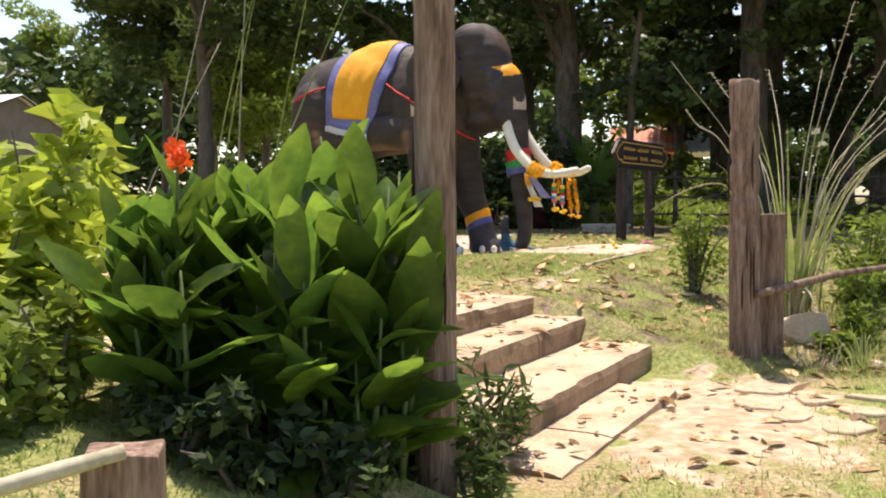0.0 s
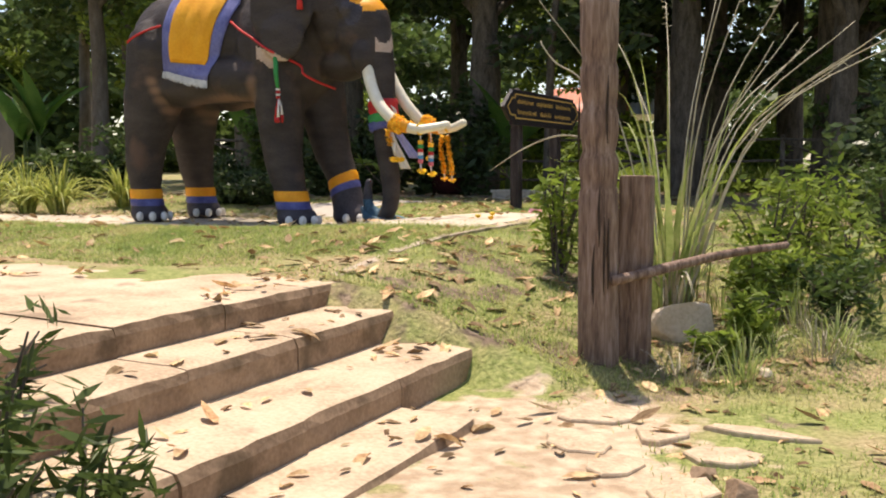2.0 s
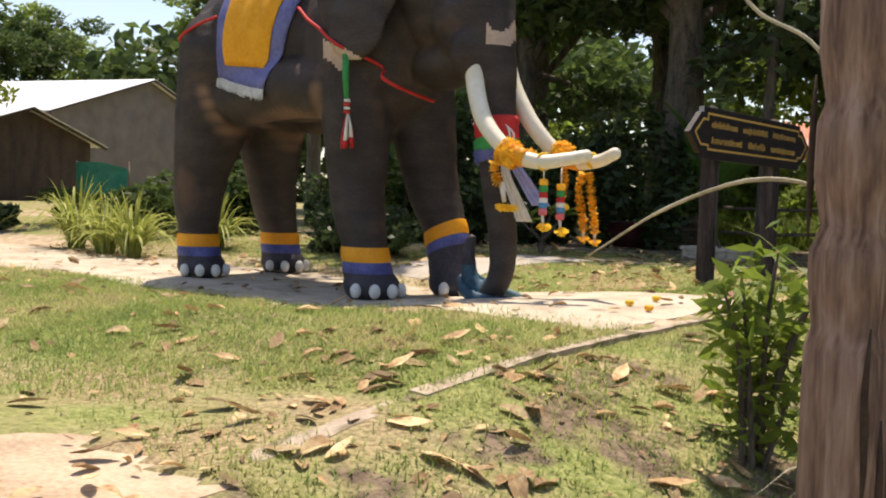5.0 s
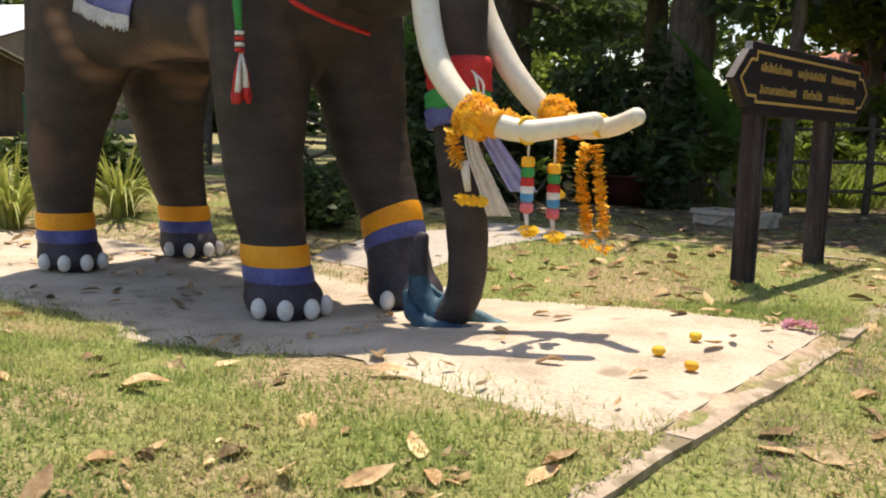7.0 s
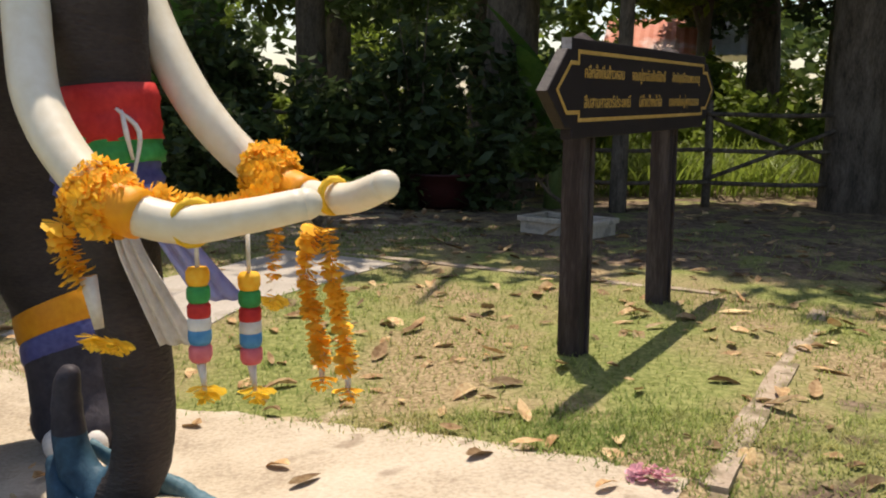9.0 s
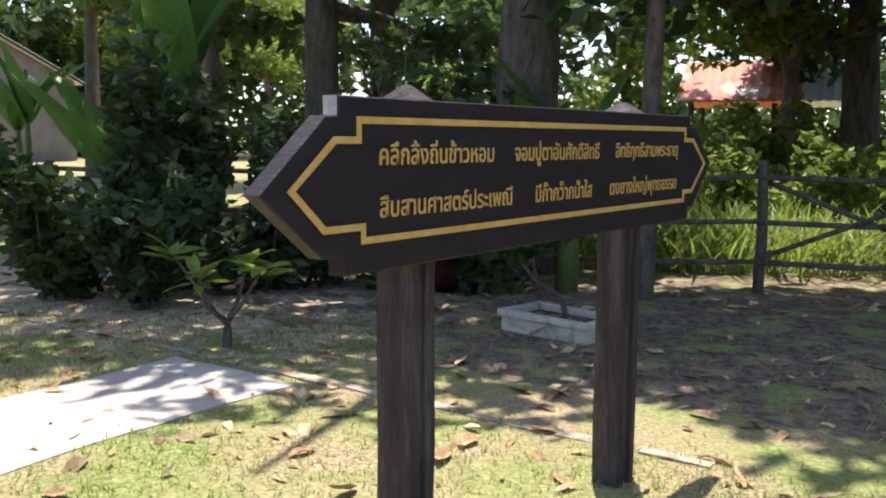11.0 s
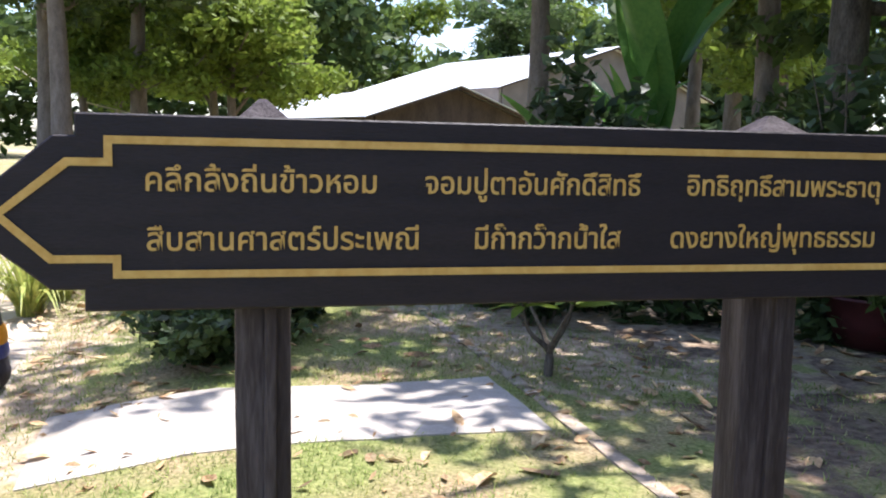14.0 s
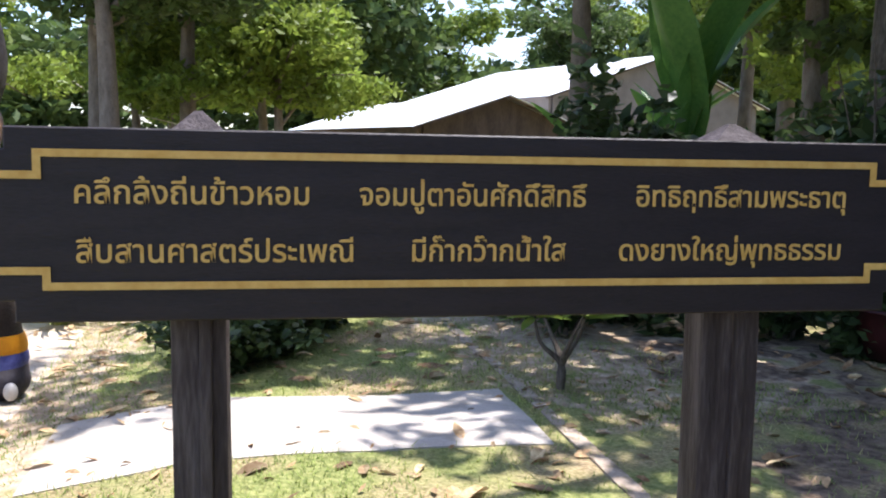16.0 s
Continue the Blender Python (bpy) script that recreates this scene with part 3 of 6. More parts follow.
        ellipsoid(bm, (-4.98, y + s * 0.1, 2.0), (0.27, 0.05, 0.27), (0, 0, s * -12), seg=16)
    # tail
    tl = spline([(-7.7, mid(-7.7), 2.25), (-7.86, mid(-7.8), 1.9), (-7.84, mid(-7.8), 1.4), (-7.8, mid(-7.8), 0.95)], 4)
    add_tube(bm, tl, ramp_along([0.09, 0.06, 0.045, 0.06], len(tl)), 10)
    me = remeshed(bm, 0.026, 5)
    base = bmesh.new()
    base.from_mesh(me)
    bpy.data.meshes.remove(me)
    mats = [M_ELEPHANT, M_GOLD, M_BLUE, M_FOOT, M_PINK, M_TUSK, M_NAIL, M_TEAL]
    foots = [(l[3][0], l[3][1]) for l in legs]
    for f in base.faces:
        p = f.calc_center_median()
        f.smooth = True
        k = 0
        for i, (fa, fb) in enumerate(foots):
            if abs(p.x - fa) < 0.4 and abs(p.y - fb) < 0.3 and p.z < 0.6:
                z = p.z - G
                if i == 1:
                    z -= 0.16 + 0.45 * (p.x - fa)
                k = 3 if z <= 0.25 else 0
        if -4.3 < p.x < -3.98 and p.z < 0.45 and abs(p.y - c) < 0.3:
            k = 7 if p.z < 0.2 else 3
        if p.x > -4.3 and 2.33 < p.z + 0.25 * abs(p.y - c) < 2.47 and abs(p.y - c) < 0.36:
            k = 1
        lobe = 2.05 - 0.42 * (p.x + 5.29) + 0.05 * noise.noise(p * 7)
        if -5.35 < p.x < -4.78 and lobe - 0.3 < p.z < lobe - 0.13 and abs(p.y - c) > 0.5:
            k = 4
        if p.x > -3.965 and 1.84 < p.z < 2.1 and noise.noise(p * 5) > 0.0:
            k = 4
        if (p - Vector((-4.2, 10.72, 2.26))).length < 0.13 + 0.03 * noise.noise(p * 9):
            k = 3
        f.material_index = k
    # relief of the moulded hide
    for v in base.verts:
        q = v.co
        w = 0.006 * noise.noise(q * 5) + 0.004 * noise.noise(Vector((q.x * 6, q.y * 6, q.z * 26)))
        v.co = q + v.normal * w
    extra = bmesh.new()
    for tusk in (NEAR_TUSK, FAR_TUSK):
        tpp = spline(tusk, 6)
        add_tube(extra, tpp, ramp_along([0.068, 0.068, 0.066, 0.064, 0.06, 0.054, 0.047, 0.043], len(tpp)), 14)
    for f in extra.faces:
        f.material_index, f.smooth = 5, True
    # painted anklets as thin raised bands
    skin = BVHTree.FromBMesh(base)
    for i, (fa, fb) in enumerate(foots):
        lift, slope = (0.16, 0.45) if i == 1 else (0.0, 0.0)
        ax, ay = legs[i][2][0], legs[i][2][1]
        for z0, z1, mat, off in ((0.29, 0.41, 1, 0.012), (0.2, 0.295, 2, 0.009)):
            rings = []
            for k in range(5):
                z = G + z0 + (z1 - z0) * k / 4 + lift
                row = []
                for s in range(32):
                    d = Vector((math.cos(s * math.pi / 16), math.sin(s * math.pi / 16), 0))
                    o = Vector((ax, ay, z + slope * 0.2 * d.x))
                    hit = skin.ray_cast(o + d * 0.42, -d, 0.42)[0]
                    q = (hit if hit else o + d * 0.19) + d * (off if 0 < k < 4 else off - 0.008)
                    row.append(extra.verts.new(q))
                rings.append(row)
            for k in range(4):
                for s in range(32):
                    f = extra.faces.new((rings[k][s], rings[k][(s + 1) % 32], rings[k + 1][(s + 1) % 32], rings[k + 1][s]))
                    f.material_index, f.smooth = mat, True
    nails = bmesh.new()
    for i, (fa, fb) in enumerate(foots):
        for w in (-62, -24, 14, 52) if i in (0, 2) else (-60, -20, 20, 60):
            t = radians(w - 20)
            ellipsoid(nails, (fa + 0.04 + 0.25 * math.cos(t), fb + 0.225 * math.sin(t), G + 0.07), (0.042, 0.046, 0.06), (0, 0, w - 20), seg=12)
    for f in nails.faces:
        f.material_index, f.smooth = 6, True
    for other in (extra, nails):
        tmp = bpy.data.meshes.new("tmp")
        other.to_mesh(tmp)
        other.free()
        base.from_mesh(tmp)
        bpy.data.meshes.remove(tmp)
    out = bpy.data.meshes.new("elephant_statue")
    base.to_mesh(out)
    base.free()
    for m in mats:
        out.materials.append(m)
    # brown lit rim along the belly's edge and the knees' folds, put in as colour
    arch = spline([Vector((a, z, 0)) for a, z in ((-6.95, 1.6), (-6.8, 1.0), (-6.68, 1.15), (-6.43, 1.29), (-5.95, 1.36), (-5.5, 1.33), (-5.42, 1.55))], 6)
    lit_rim = []
    for v in out.vertices:
        p = v.co
        d = min((Vector((p.x, p.z, 0)) - q).length for q in arch) if -7.2 < p.x < -5.2 and 0.7 < p.z < 1.9 else 9.0
        lit_rim.append(smooth01(1.1 - d / 0.085) * (0.75 + 0.5 * noise.noise(p * 4)))
    out.attributes.new("lit_rim", "FLOAT", "POINT").data.foreach_set("value", lit_rim)
    ob = link("elephant_statue", out, None, site_pose(0, 0))
    return tagged(ob, "life-size grey painted elephant statue with long ivory tusks", "statue")


elephant = build_elephant()


# ---- signboard ----
U0 = Vector((2.822, 13.04, 0.0))
SIGN = Matrix.Translation(U0) @ Matrix(((0.4675, -0.884, 0, 0), (0.884, 0.4675, 0, 0), (0, 0, 1, 0), (0, 0, 0, 1)))
# in the board's own axes: x along the board, y into it, z up


def outline(inset):
    k = inset
    return [(-0.335 + 1.55 * k, 1.315), (-0.12 + 0.5 * k, 1.498 - k), (-0.075 + k, 1.498 - k), (-0.075 + k, 1.548 - k), (2.14 - k, 1.548 - k),
            (2.14 - k, 1.502 - k), (2.2 - 0.5 * k, 1.502 - k), (2.4 - 1.55 * k, 1.34), (2.2 - 0.5 * k, 1.15 + k), (2.14 - k, 1.15 + k),
            (2.14 - k, 1.1 + k), (-0.06 + k, 1.1 + k), (-0.06 + k, 1.15 + k), (-0.13 + 0.5 * k, 1.15 + k)]


def border(k):
    """The painted line's corners; the margin below is the wider one."""
    return [(x + (0.012 if j in (2, 3, 11, 12) else -0.028 if j == 13 else 0), z + (0.026 if j in (10, 11) else 0.012 if 8 <= j <= 13 else 0)) for j, (x, z) in enumerate(outline(k))]


def build_sign():
    sign = thing("signboard", SIGN, "dark brown wooden arrow-ended signboard with gold Thai lettering on two posts", "sign")
    rim = outline(0.0)
    n = len(rim)
    verts = [(x, 0.0, z) for x, z in rim] + [(x, 0.055, z) for x, z in rim]
    faces = [tuple(range(n)), tuple(range(2 * n - 1, n - 1, -1))] + [(i, i + n, (i + 1) % n + n, (i + 1) % n) for i in range(n)]
    # the board's upper edges are coloured pale, as if sunlit
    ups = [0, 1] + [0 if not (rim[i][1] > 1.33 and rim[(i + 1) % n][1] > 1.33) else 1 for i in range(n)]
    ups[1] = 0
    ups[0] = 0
    me = mesh_of("board", verts, faces, [M_SIGN, M_SIGN_SUNLIT], ups)
    bm = bmesh.new()
    bm.from_mesh(me)
    bmesh.ops.bevel(bm, geom=[e for e in bm.edges if abs(e.verts[0].co.y - e.verts[1].co.y) < 0.01], offset=0.004, segments=1, affect="EDGES")
    bm.to_mesh(me)
    bm.free()
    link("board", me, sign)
    for side, y0 in (("front", -0.003), ("back", 0.058)):
        o, i = border(0.05), border(0.068)
        o[0], i[0] = (-0.25, 1.32), (-0.224, 1.32)
        o[7], i[7] = (2.325, 1.34), (2.298, 1.34)
        vs, fs = [(x, y0, z) for x, z in o] + [(x, y0, z) for x, z in i], []
        for k in range(n):
            q = (k + 1) % n
            fs.append((k, q, q + n, k + n))
        line = mesh_of("border_line", vs, fs, M_LETTER)
        bmb = bmesh.new()
        bmb.from_mesh(line)
        bmesh.ops.solidify(bmb, geom=bmb.faces[:], thickness=0.002)
        bmb.to_mesh(line)
        bmb.free()
        link("border_line", line, sign, None, "painted gold border line")
    rows = [("คลึกลิ้งถิ่นข้าวหอม", 0.075, 0.602, 1.376), ("จอมปู่ตาอันศักดิ์สิทธิ์", 0.722, 1.289, 1.376), ("อิทธิฤทธิ์สามพระธาตุ", 1.422, 2.005, 1.378),
            ("สืบสานศาสตร์ประเพณี", 0.076, 0.707, 1.24), ("มีก๊ากว๊ากน้ำใส", 0.851, 1.239, 1.24), ("ดงยางใหญ่พุทธธรรม", 1.381, 1.999, 1.24)]
    for text, x0, x1, z in rows:
        cu = bpy.data.curves.new("lettering", "FONT")
        cu.body, cu.size, cu.extrude, cu.offset = text, 0.1, 0.0015, 0.0011
        tmp = new("tmp", cu)
        me = bpy.data.meshes.new_from_object(tmp.evaluated_get(bpy.context.evaluated_depsgraph_get()))
        bpy.data.objects.remove(tmp)
        co = np.empty(len(me.vertices) * 3)
        me.vertices.foreach_get("co", co)
        co = co.reshape(-1, 3)
        lo, hi = co[:, 0].min(), co[:, 0].max()
        s = (x1 - x0) / (hi - lo)
        co2 = np.stack([x0 + (co[:, 0] - lo) * s, -0.003 - co[:, 2] * 0.6, z + co[:, 1] * 0.74], 1)
        me.vertices.foreach_set("co", co2.ravel())
        me.materials.clear()
        me.materials.append(M_LETTER)
        me.update()
        link("lettering", me, sign, None, "painted gold Thai lettering")
    for x, w in ((0.34, 0.135), (1.735, 0.165)):
        bm = bmesh.new()
        box(bm, (w, 0.12, 1.86), (x, 0.125, 0.615), bevel=0.012)
        bmesh.ops.subdivide_edges(bm, edges=[e for e in bm.edges if e.calc_length() > 1], cuts=10)
        top = max(v.co.z for v in bm.verts)
        for v in bm.verts:
            v.co.x += 0.006 * noise.noise(v.co * 3)
            v.co.y += 0.005 * noise.noise(v.co * 3 + Vector((4, 0, 0)))
        r = bmesh.ops.create_cone(bm, cap_ends=True, segments=4, radius1=w * 0.66, radius2=0.012, depth=0.05, matrix=Matrix.Translation((x, 0.125, top + 0.025)) @ Euler((0, 0, radians(45))).to_matrix().to_4x4())
        part("post", bm, M_SIGNPOST, sign, "dark stained square post with pointed top")
        bm = bmesh.new()
        box(bm, (0.03, 0.02, 1.7), (x + w * 0.12, 0.058, 0.25), bevel=0.006)
        part("batten", bm, M_SIGNPOST, sign)
    return sign


build_sign()


# ---- timber gate posts ----
def round_post(x, y, top, r, lean, label, notches=(), seed=1):
    z0 = height(x, y) - 0.3
    ob = thing("timber_post", pose(x, y, height(x, y)), label, "post", "rough gate posts")
    rows, sides = 46, 28
    verts, faces = [], []
    h = top - z0
    for j in range(rows + 1):
        t = j / rows
        z = z0 + h * t
        cx, cy = lean[0] * t, lean[1] * t
        for s in range(sides):
            w = 2 * math.pi * s / sides
            g = noise.noise(Vector((math.cos(w) * 2.4 + seed, math.sin(w) * 2.4, z * 0.5)))
            fine = noise.noise(Vector((math.cos(w) * 9 + seed, math.sin(w) * 9, z * 1.6)))
            k = 1 + 0.13 * g + 0.07 * fine - 0.05 * t
            crack = abs(noise.noise(Vector((math.cos(w) * 3.3 + seed * 2, math.sin(w) * 3.3, z * 0.35))))
            if crack < 0.06:
                k -= 0.12 * (1 - crack / 0.06)
            for nz, deep in notches:
                d = z - nz
                if 0 < d < 0.13:
                    k -= deep * (1 - d / 0.13)
            verts.append((cx + math.cos(w) * r * k, cy + math.sin(w) * r * k, z - height(x, y) + (0.03 * noise.noise(Vector((w, seed, 3))) if j == rows else 0)))
    for j in range(rows):
        for s in range(sides):
            q = (s + 1) % sides
            faces.append((j * sides + s, j * sides + q, (j + 1) * sides + q, (j + 1) * sides + s))
    faces.append(tuple(range(rows * sides, (rows + 1) * sides)))
    link("trunk", mesh_of("trunk", verts, faces, M_POST, smooth=True), ob)
    rng = random.Random(seed)
    for i in range(7):
        w, zc, ln = rng.uniform(0, 6.28), rng.uniform(z0 + 0.5, top - 0.4), rng.uniform(0.25, 0.6)
        t = (zc - z0) / h
        pts, rad = [], []
        for k in range(7):
            z = zc + ln * (k / 6 - 0.5)
            rr = r * 0.985
            ww = w + 0.08 * noise.noise(Vector((z * 5, i, 0)))
            pts.append((lean[0] * t + math.cos(ww) * rr, lean[1] * t + math.sin(ww) * rr, z - height(x, y)))
            rad.append(0.002 + 0.008 * math.sin(math.pi * k / 6))
        tube("split", pts, rad, M_CRACK, ob, 5)
    return ob


round_post(0.53, 3.5, 1.56, 0.095, (0.0, -0.06), "weathered round timber post beside the canna plants", seed=3)
round_post(2.945, 7.05, 1.62, 0.126, (-0.02, 0.05), "weathered cracked timber post with adze notches", ((0.92, 0.17), (0.64, 0.2), (0.4, 0.16), (1.2, 0.14)), 6)


def stump():
    ob = thing("square_stump", pose(3.2, 7.19, height(3.2, 7.19), 0, 0, -20), "sawn square timber stump beside the post", "post")
    bm = bmesh.new()
    g = height(3.2, 7.19)
    box(bm, (0.2, 0.19, 0.51 - g + 0.3), (0, 0, (0.51 - g - 0.3) / 2), bevel=0.012)
    bmesh.ops.subdivide_edges(bm, edges=[e for e in bm.edges if e.calc_length() > 0.3], cuts=8)
    for v in bm.verts:
        v.co += Vector((noise.noise(v.co * 4), noise.noise(v.co * 4 + Vector((3, 0, 0))), 0)) * 0.01
    part("timber", bm, M_POST, ob)


stump()


def cut_pole(name, pts, radii, label, mat=M_POST, seed=2):
    ob = thing(name, Matrix.Identity(4), label, "pole")
    p = spline(pts, 5)
    tube("pole", p, ramp_along(radii, len(p)), mat, ob, 12, 0.12, seed)
    return ob


cut_pole("fence_rail", [(3.0, 6.9, -0.14), (3.4, 7.12, -0.08), (3.85, 7.4, -0.02), (4.35, 7.65, 0.02)], [0.032, 0.034, 0.03, 0.026], "grey weathered pole nailed to the post as a rail")


# ---- house ----
def gable_house(name, ridge0, ridge1, z_ridge, z_eave, half, wall_mat, label, over=0.6, roof_mat=M_ZINC):
    """A house under a plain gable roof; the ridge runs from ridge0 to ridge1."""
    r0, r1 = Vector((*ridge0, 0)), Vector((*ridge1, 0))
    d = (r1 - r0)
    ln = d.length
    d.normalize()
    ob = thing(name, Matrix.Translation(r0) @ Matrix(((d.x, -d.y, 0, 0), (d.y, d.x, 0, 0), (0, 0, 1, 0), (0, 0, 0, 1))), label, "house")
    w = half - over
    drop = (z_ridge - z_eave) / half
    zw = z_ridge - drop * w - 0.05
    t = 0.15
    for y in (-w, w):
        bm = bmesh.new()
        box(bm, (ln - 2 * over, t, zw), (ln / 2, y, zw / 2))
        part("wall", bm, wall_mat, ob)
    for x in (over, ln - over):
        bm = bmesh.new()
        box(bm, (t, 2 * w - 2 * t, zw), (x, 0, zw / 2))
        vs = [bm.verts.new(p) for p in ((x - t / 2, -w, zw), (x - t / 2, w, zw), (x - t / 2, 0, z_ridge - 0.06), (x + t / 2, -w, zw), (x + t / 2, w, zw), (x + t / 2, 0, z_ridge - 0.06))]
        for f in ((0, 1, 2), (3, 5, 4), (0, 3, 4, 1), (1, 4, 5, 2), (2, 5, 3, 0)):
            bm.faces.new([vs[i] for i in f])
        part("gable_wall", bm, wall_mat, ob)
    for s in (-1, 1):
        verts, faces = [], []
        n = int(ln / 0.14)
        for lay in (0, 0.03):
            for i in range(n + 1):
                x = ln * i / n
                bulge = 0.012 * math.cos(i * math.pi)
                verts.append((x, 0, z_ridge + bulge + lay))
                verts.append((x, s * half, z_eave + bulge + lay))
        m = 2 * (n + 1)
        for i in range(n):
            a = 2 * i
            faces += [(m + a, m + a + 1, m + a + 3, m + a + 2), (a, a + 2, a + 3, a + 1), (a + 1, a + 3, m + a + 3, m + a + 1)]
        faces += [(0, 1, m + 1, m), (2 * n, m + 2 * n, m + 2 * n + 1, 2 * n + 1)]
        link("roof_slope", mesh_of("roof_slope", verts, faces, roof_mat), ob, None, "corrugated pale metal roof sheets")
    for x in (0.1, ln - 0.1):
        for s in (-1, 1):
            tube("barge_board", [(x, 0, z_ridge - 0.06), (x, s * half, z_eave - 0.06)], [0.07, 0.07], M_WALLWOOD, ob, 4, smooth=False)
    for x in (ln - over - 0.9, ln - over - 2.6, ln - over - 4.3):
        bm = bmesh.new()
        box(bm, (0.9, 0.05, 0.9), (x, -w - 0.1, 1.35))
        wnd = part("window", bm, M_CRACK, ob, "dark unglazed window")
        bm = bmesh.new()
        for q in (-0.45, 0, 0.45):
            box(bm, (0.07, 0.05, 1.0), (x + q, -w - 0.15, 1.35))
        for q in (-0.47, 0.47):
            box(bm, (0.83, 0.05, 0.07), (x, -w - 0.152, 1.35 + q))
        part("window_frame", bm, M_PALEBARK, wnd)
    return ob


gable_house("far_house", (-41.9, 53.8), (-26.3, 52.3), 6.97, 4.37, 8.33, M_WALLGREY, "grey rendered house with a pale corrugated metal roof")
gable_house("low_house", (-35.9, 39.5), (-23.5, 38.3), 3.96, 2.53, 4.64, M_WALLWOOD, "low timber-slatted house under pale metal sheets")


def tarp(px, py, wide):
    ob = thing("tarpaulin", pose(px, py, height(px, py), 0, 0, -6) @ Matrix.Diagonal((wide, 1, 1, 1)), "green tarpaulin hung from a frame beside the low house", "tarpaulin")
    verts, faces = [], []
    for j in range(9):
        for i in range(13):
            x, z = -1.1 + 2.2 * i / 12, 0.15 + 1.6 * j / 8
            verts.append((x, 0.09 * noise.noise(Vector((x * 2.4, z, 1))) + 0.1 * math.sin(x * 3), z - 0.25 * max(0, x) * (j / 8)))
    for j in range(8):
        for i in range(12):
            q = j * 13 + i
            faces.append((q, q + 1, q + 14, q + 13))
    link("sheet", mesh_of("sheet", verts, faces, M_TARP, smooth=True), ob)
    for x in (-1.1, 1.1):
        tube("pole", [(x, 0.06, -0.2), (x, 0.06, 1.8)], [0.03, 0.03], M_PALEBARK, ob, 6)


tarp(-21.0, 39.4, 1.25)
tarp(-25.8, 33.4, 1.5)
tarp(-29.3, 33.7, 1.5)


def red_roof_hut():
    ob = thing("roadside_hut", pose(8.0, 36.0, -0.25, 0, 0, -12), "open roadside shelter under a faded red and white metal roof", "hut")
    for x in (-1.8, 0.2, 2.2):
        for y in (-1.5, 1.5):
            tube("post", [(x, y, -0.3), (x, y, 2.6)], [0.07, 0.07], M_WALLWOOD, ob, 8)
    bm = bmesh.new()
    box(bm, (4.0, 0.12, 1.1), (0.2, 1.5, 0.55), bevel=0.01)
    part("back_panel", bm, M_WALLWOOD, ob)
    for x0, x1, mat, label in ((-2.1, 0.8, M_REDROOF, "faded red metal roof sheets"), (0.8, 2.5, M_ZINC, "pale metal roof sheets")):
        for s in (-1, 1):
            verts, faces = [], []
            n = int((x1 - x0) / 0.12)
            for lay in (0, 0.04):
                for i in range(n + 1):
                    x = x0 + (x1 - x0) * i / n
                    w = 0.012 * math.cos(i * math.pi)
                    verts += [(x, 0, 3.72 + w + lay), (x, s * 2.3, 2.62 + w + lay)]
            m = 2 * (n + 1)
            for i in range(n):
                a = 2 * i
                faces += [(m + a, m + a + 1, m + a + 3, m + a + 2), (a, a + 2, a + 3, a + 1), (a + 1, a + 3, m + a + 3, m + a + 1)]
            faces += [(0, 1, m + 1, m), (2 * n, m + 2 * n, m + 2 * n + 1, 2 * n + 1)]
            link("roof_sheet", mesh_of("roof_sheet", verts, faces, mat), ob, None, label)


red_roof_hut()


# ---- trees ----
def leaf_cloud(name, blobs, count, size, mat, seed, long=2.2, droop=0.3):
    """Many small folded leaves, gathered in uneven clumps."""
    rng = np.random.default_rng(seed)
    total = sum(r[0] * r[1] * r[2] for _, r in blobs)
    vs = []
    for c, r in blobs:
        n = max(8, int(count * (r[0] * r[1] * r[2]) / total))
        d = rng.normal(size=(n, 3))
        d /= np.linalg.norm(d, axis=1)[:, None]
        rad = rng.uniform(0.35, 1.0, n) ** 0.6
        p = np.array(c) + d * rad[:, None] * np.array(r) * rng.uniform(0.75, 1.15, (n, 1))
        vs.append(p)
    p = np.concatenate(vs)
    n = len(p)
    ax = rng.normal(size=(n, 3))
    ax[:, 2] = ax[:, 2] * 0.5 - droop
    ax /= np.linalg.norm(ax, axis=1)[:, None]
    sd = np.cross(ax, rng.normal(size=(n, 3)))
    sd /= np.linalg.norm(sd, axis=1)[:, None]
    s = size * rng.uniform(0.6, 1.35, (n, 1))
    nrm = np.cross(ax, sd)
    a, b = p - ax * s * long / 2, p + ax * s * long / 2
    l, r = p - sd * s / 2 + nrm * s * 0.12, p + sd * s / 2 + nrm * s * 0.12
    verts = np.stack([a, l, b, r], 1).reshape(-1, 3)
    idx = np.arange(n) * 4
    faces = np.stack([idx, idx + 1, idx + 2, idx + 3], 1)
    me = bpy.data.meshes.new(name)
    me.vertices.add(len(verts))
    me.vertices.foreach_set("co", verts.ravel())
    me.loops.add(n * 4)
    me.loops.foreach_set("vertex_index", faces.ravel())
    me.polygons.add(n)
    me.polygons.foreach_set("loop_start", np.arange(n) * 4)
    me.polygons.foreach_set("loop_total", np.full(n, 4))
    me.materials.append(mat)
    me.update(calc_edges=True)
    return me


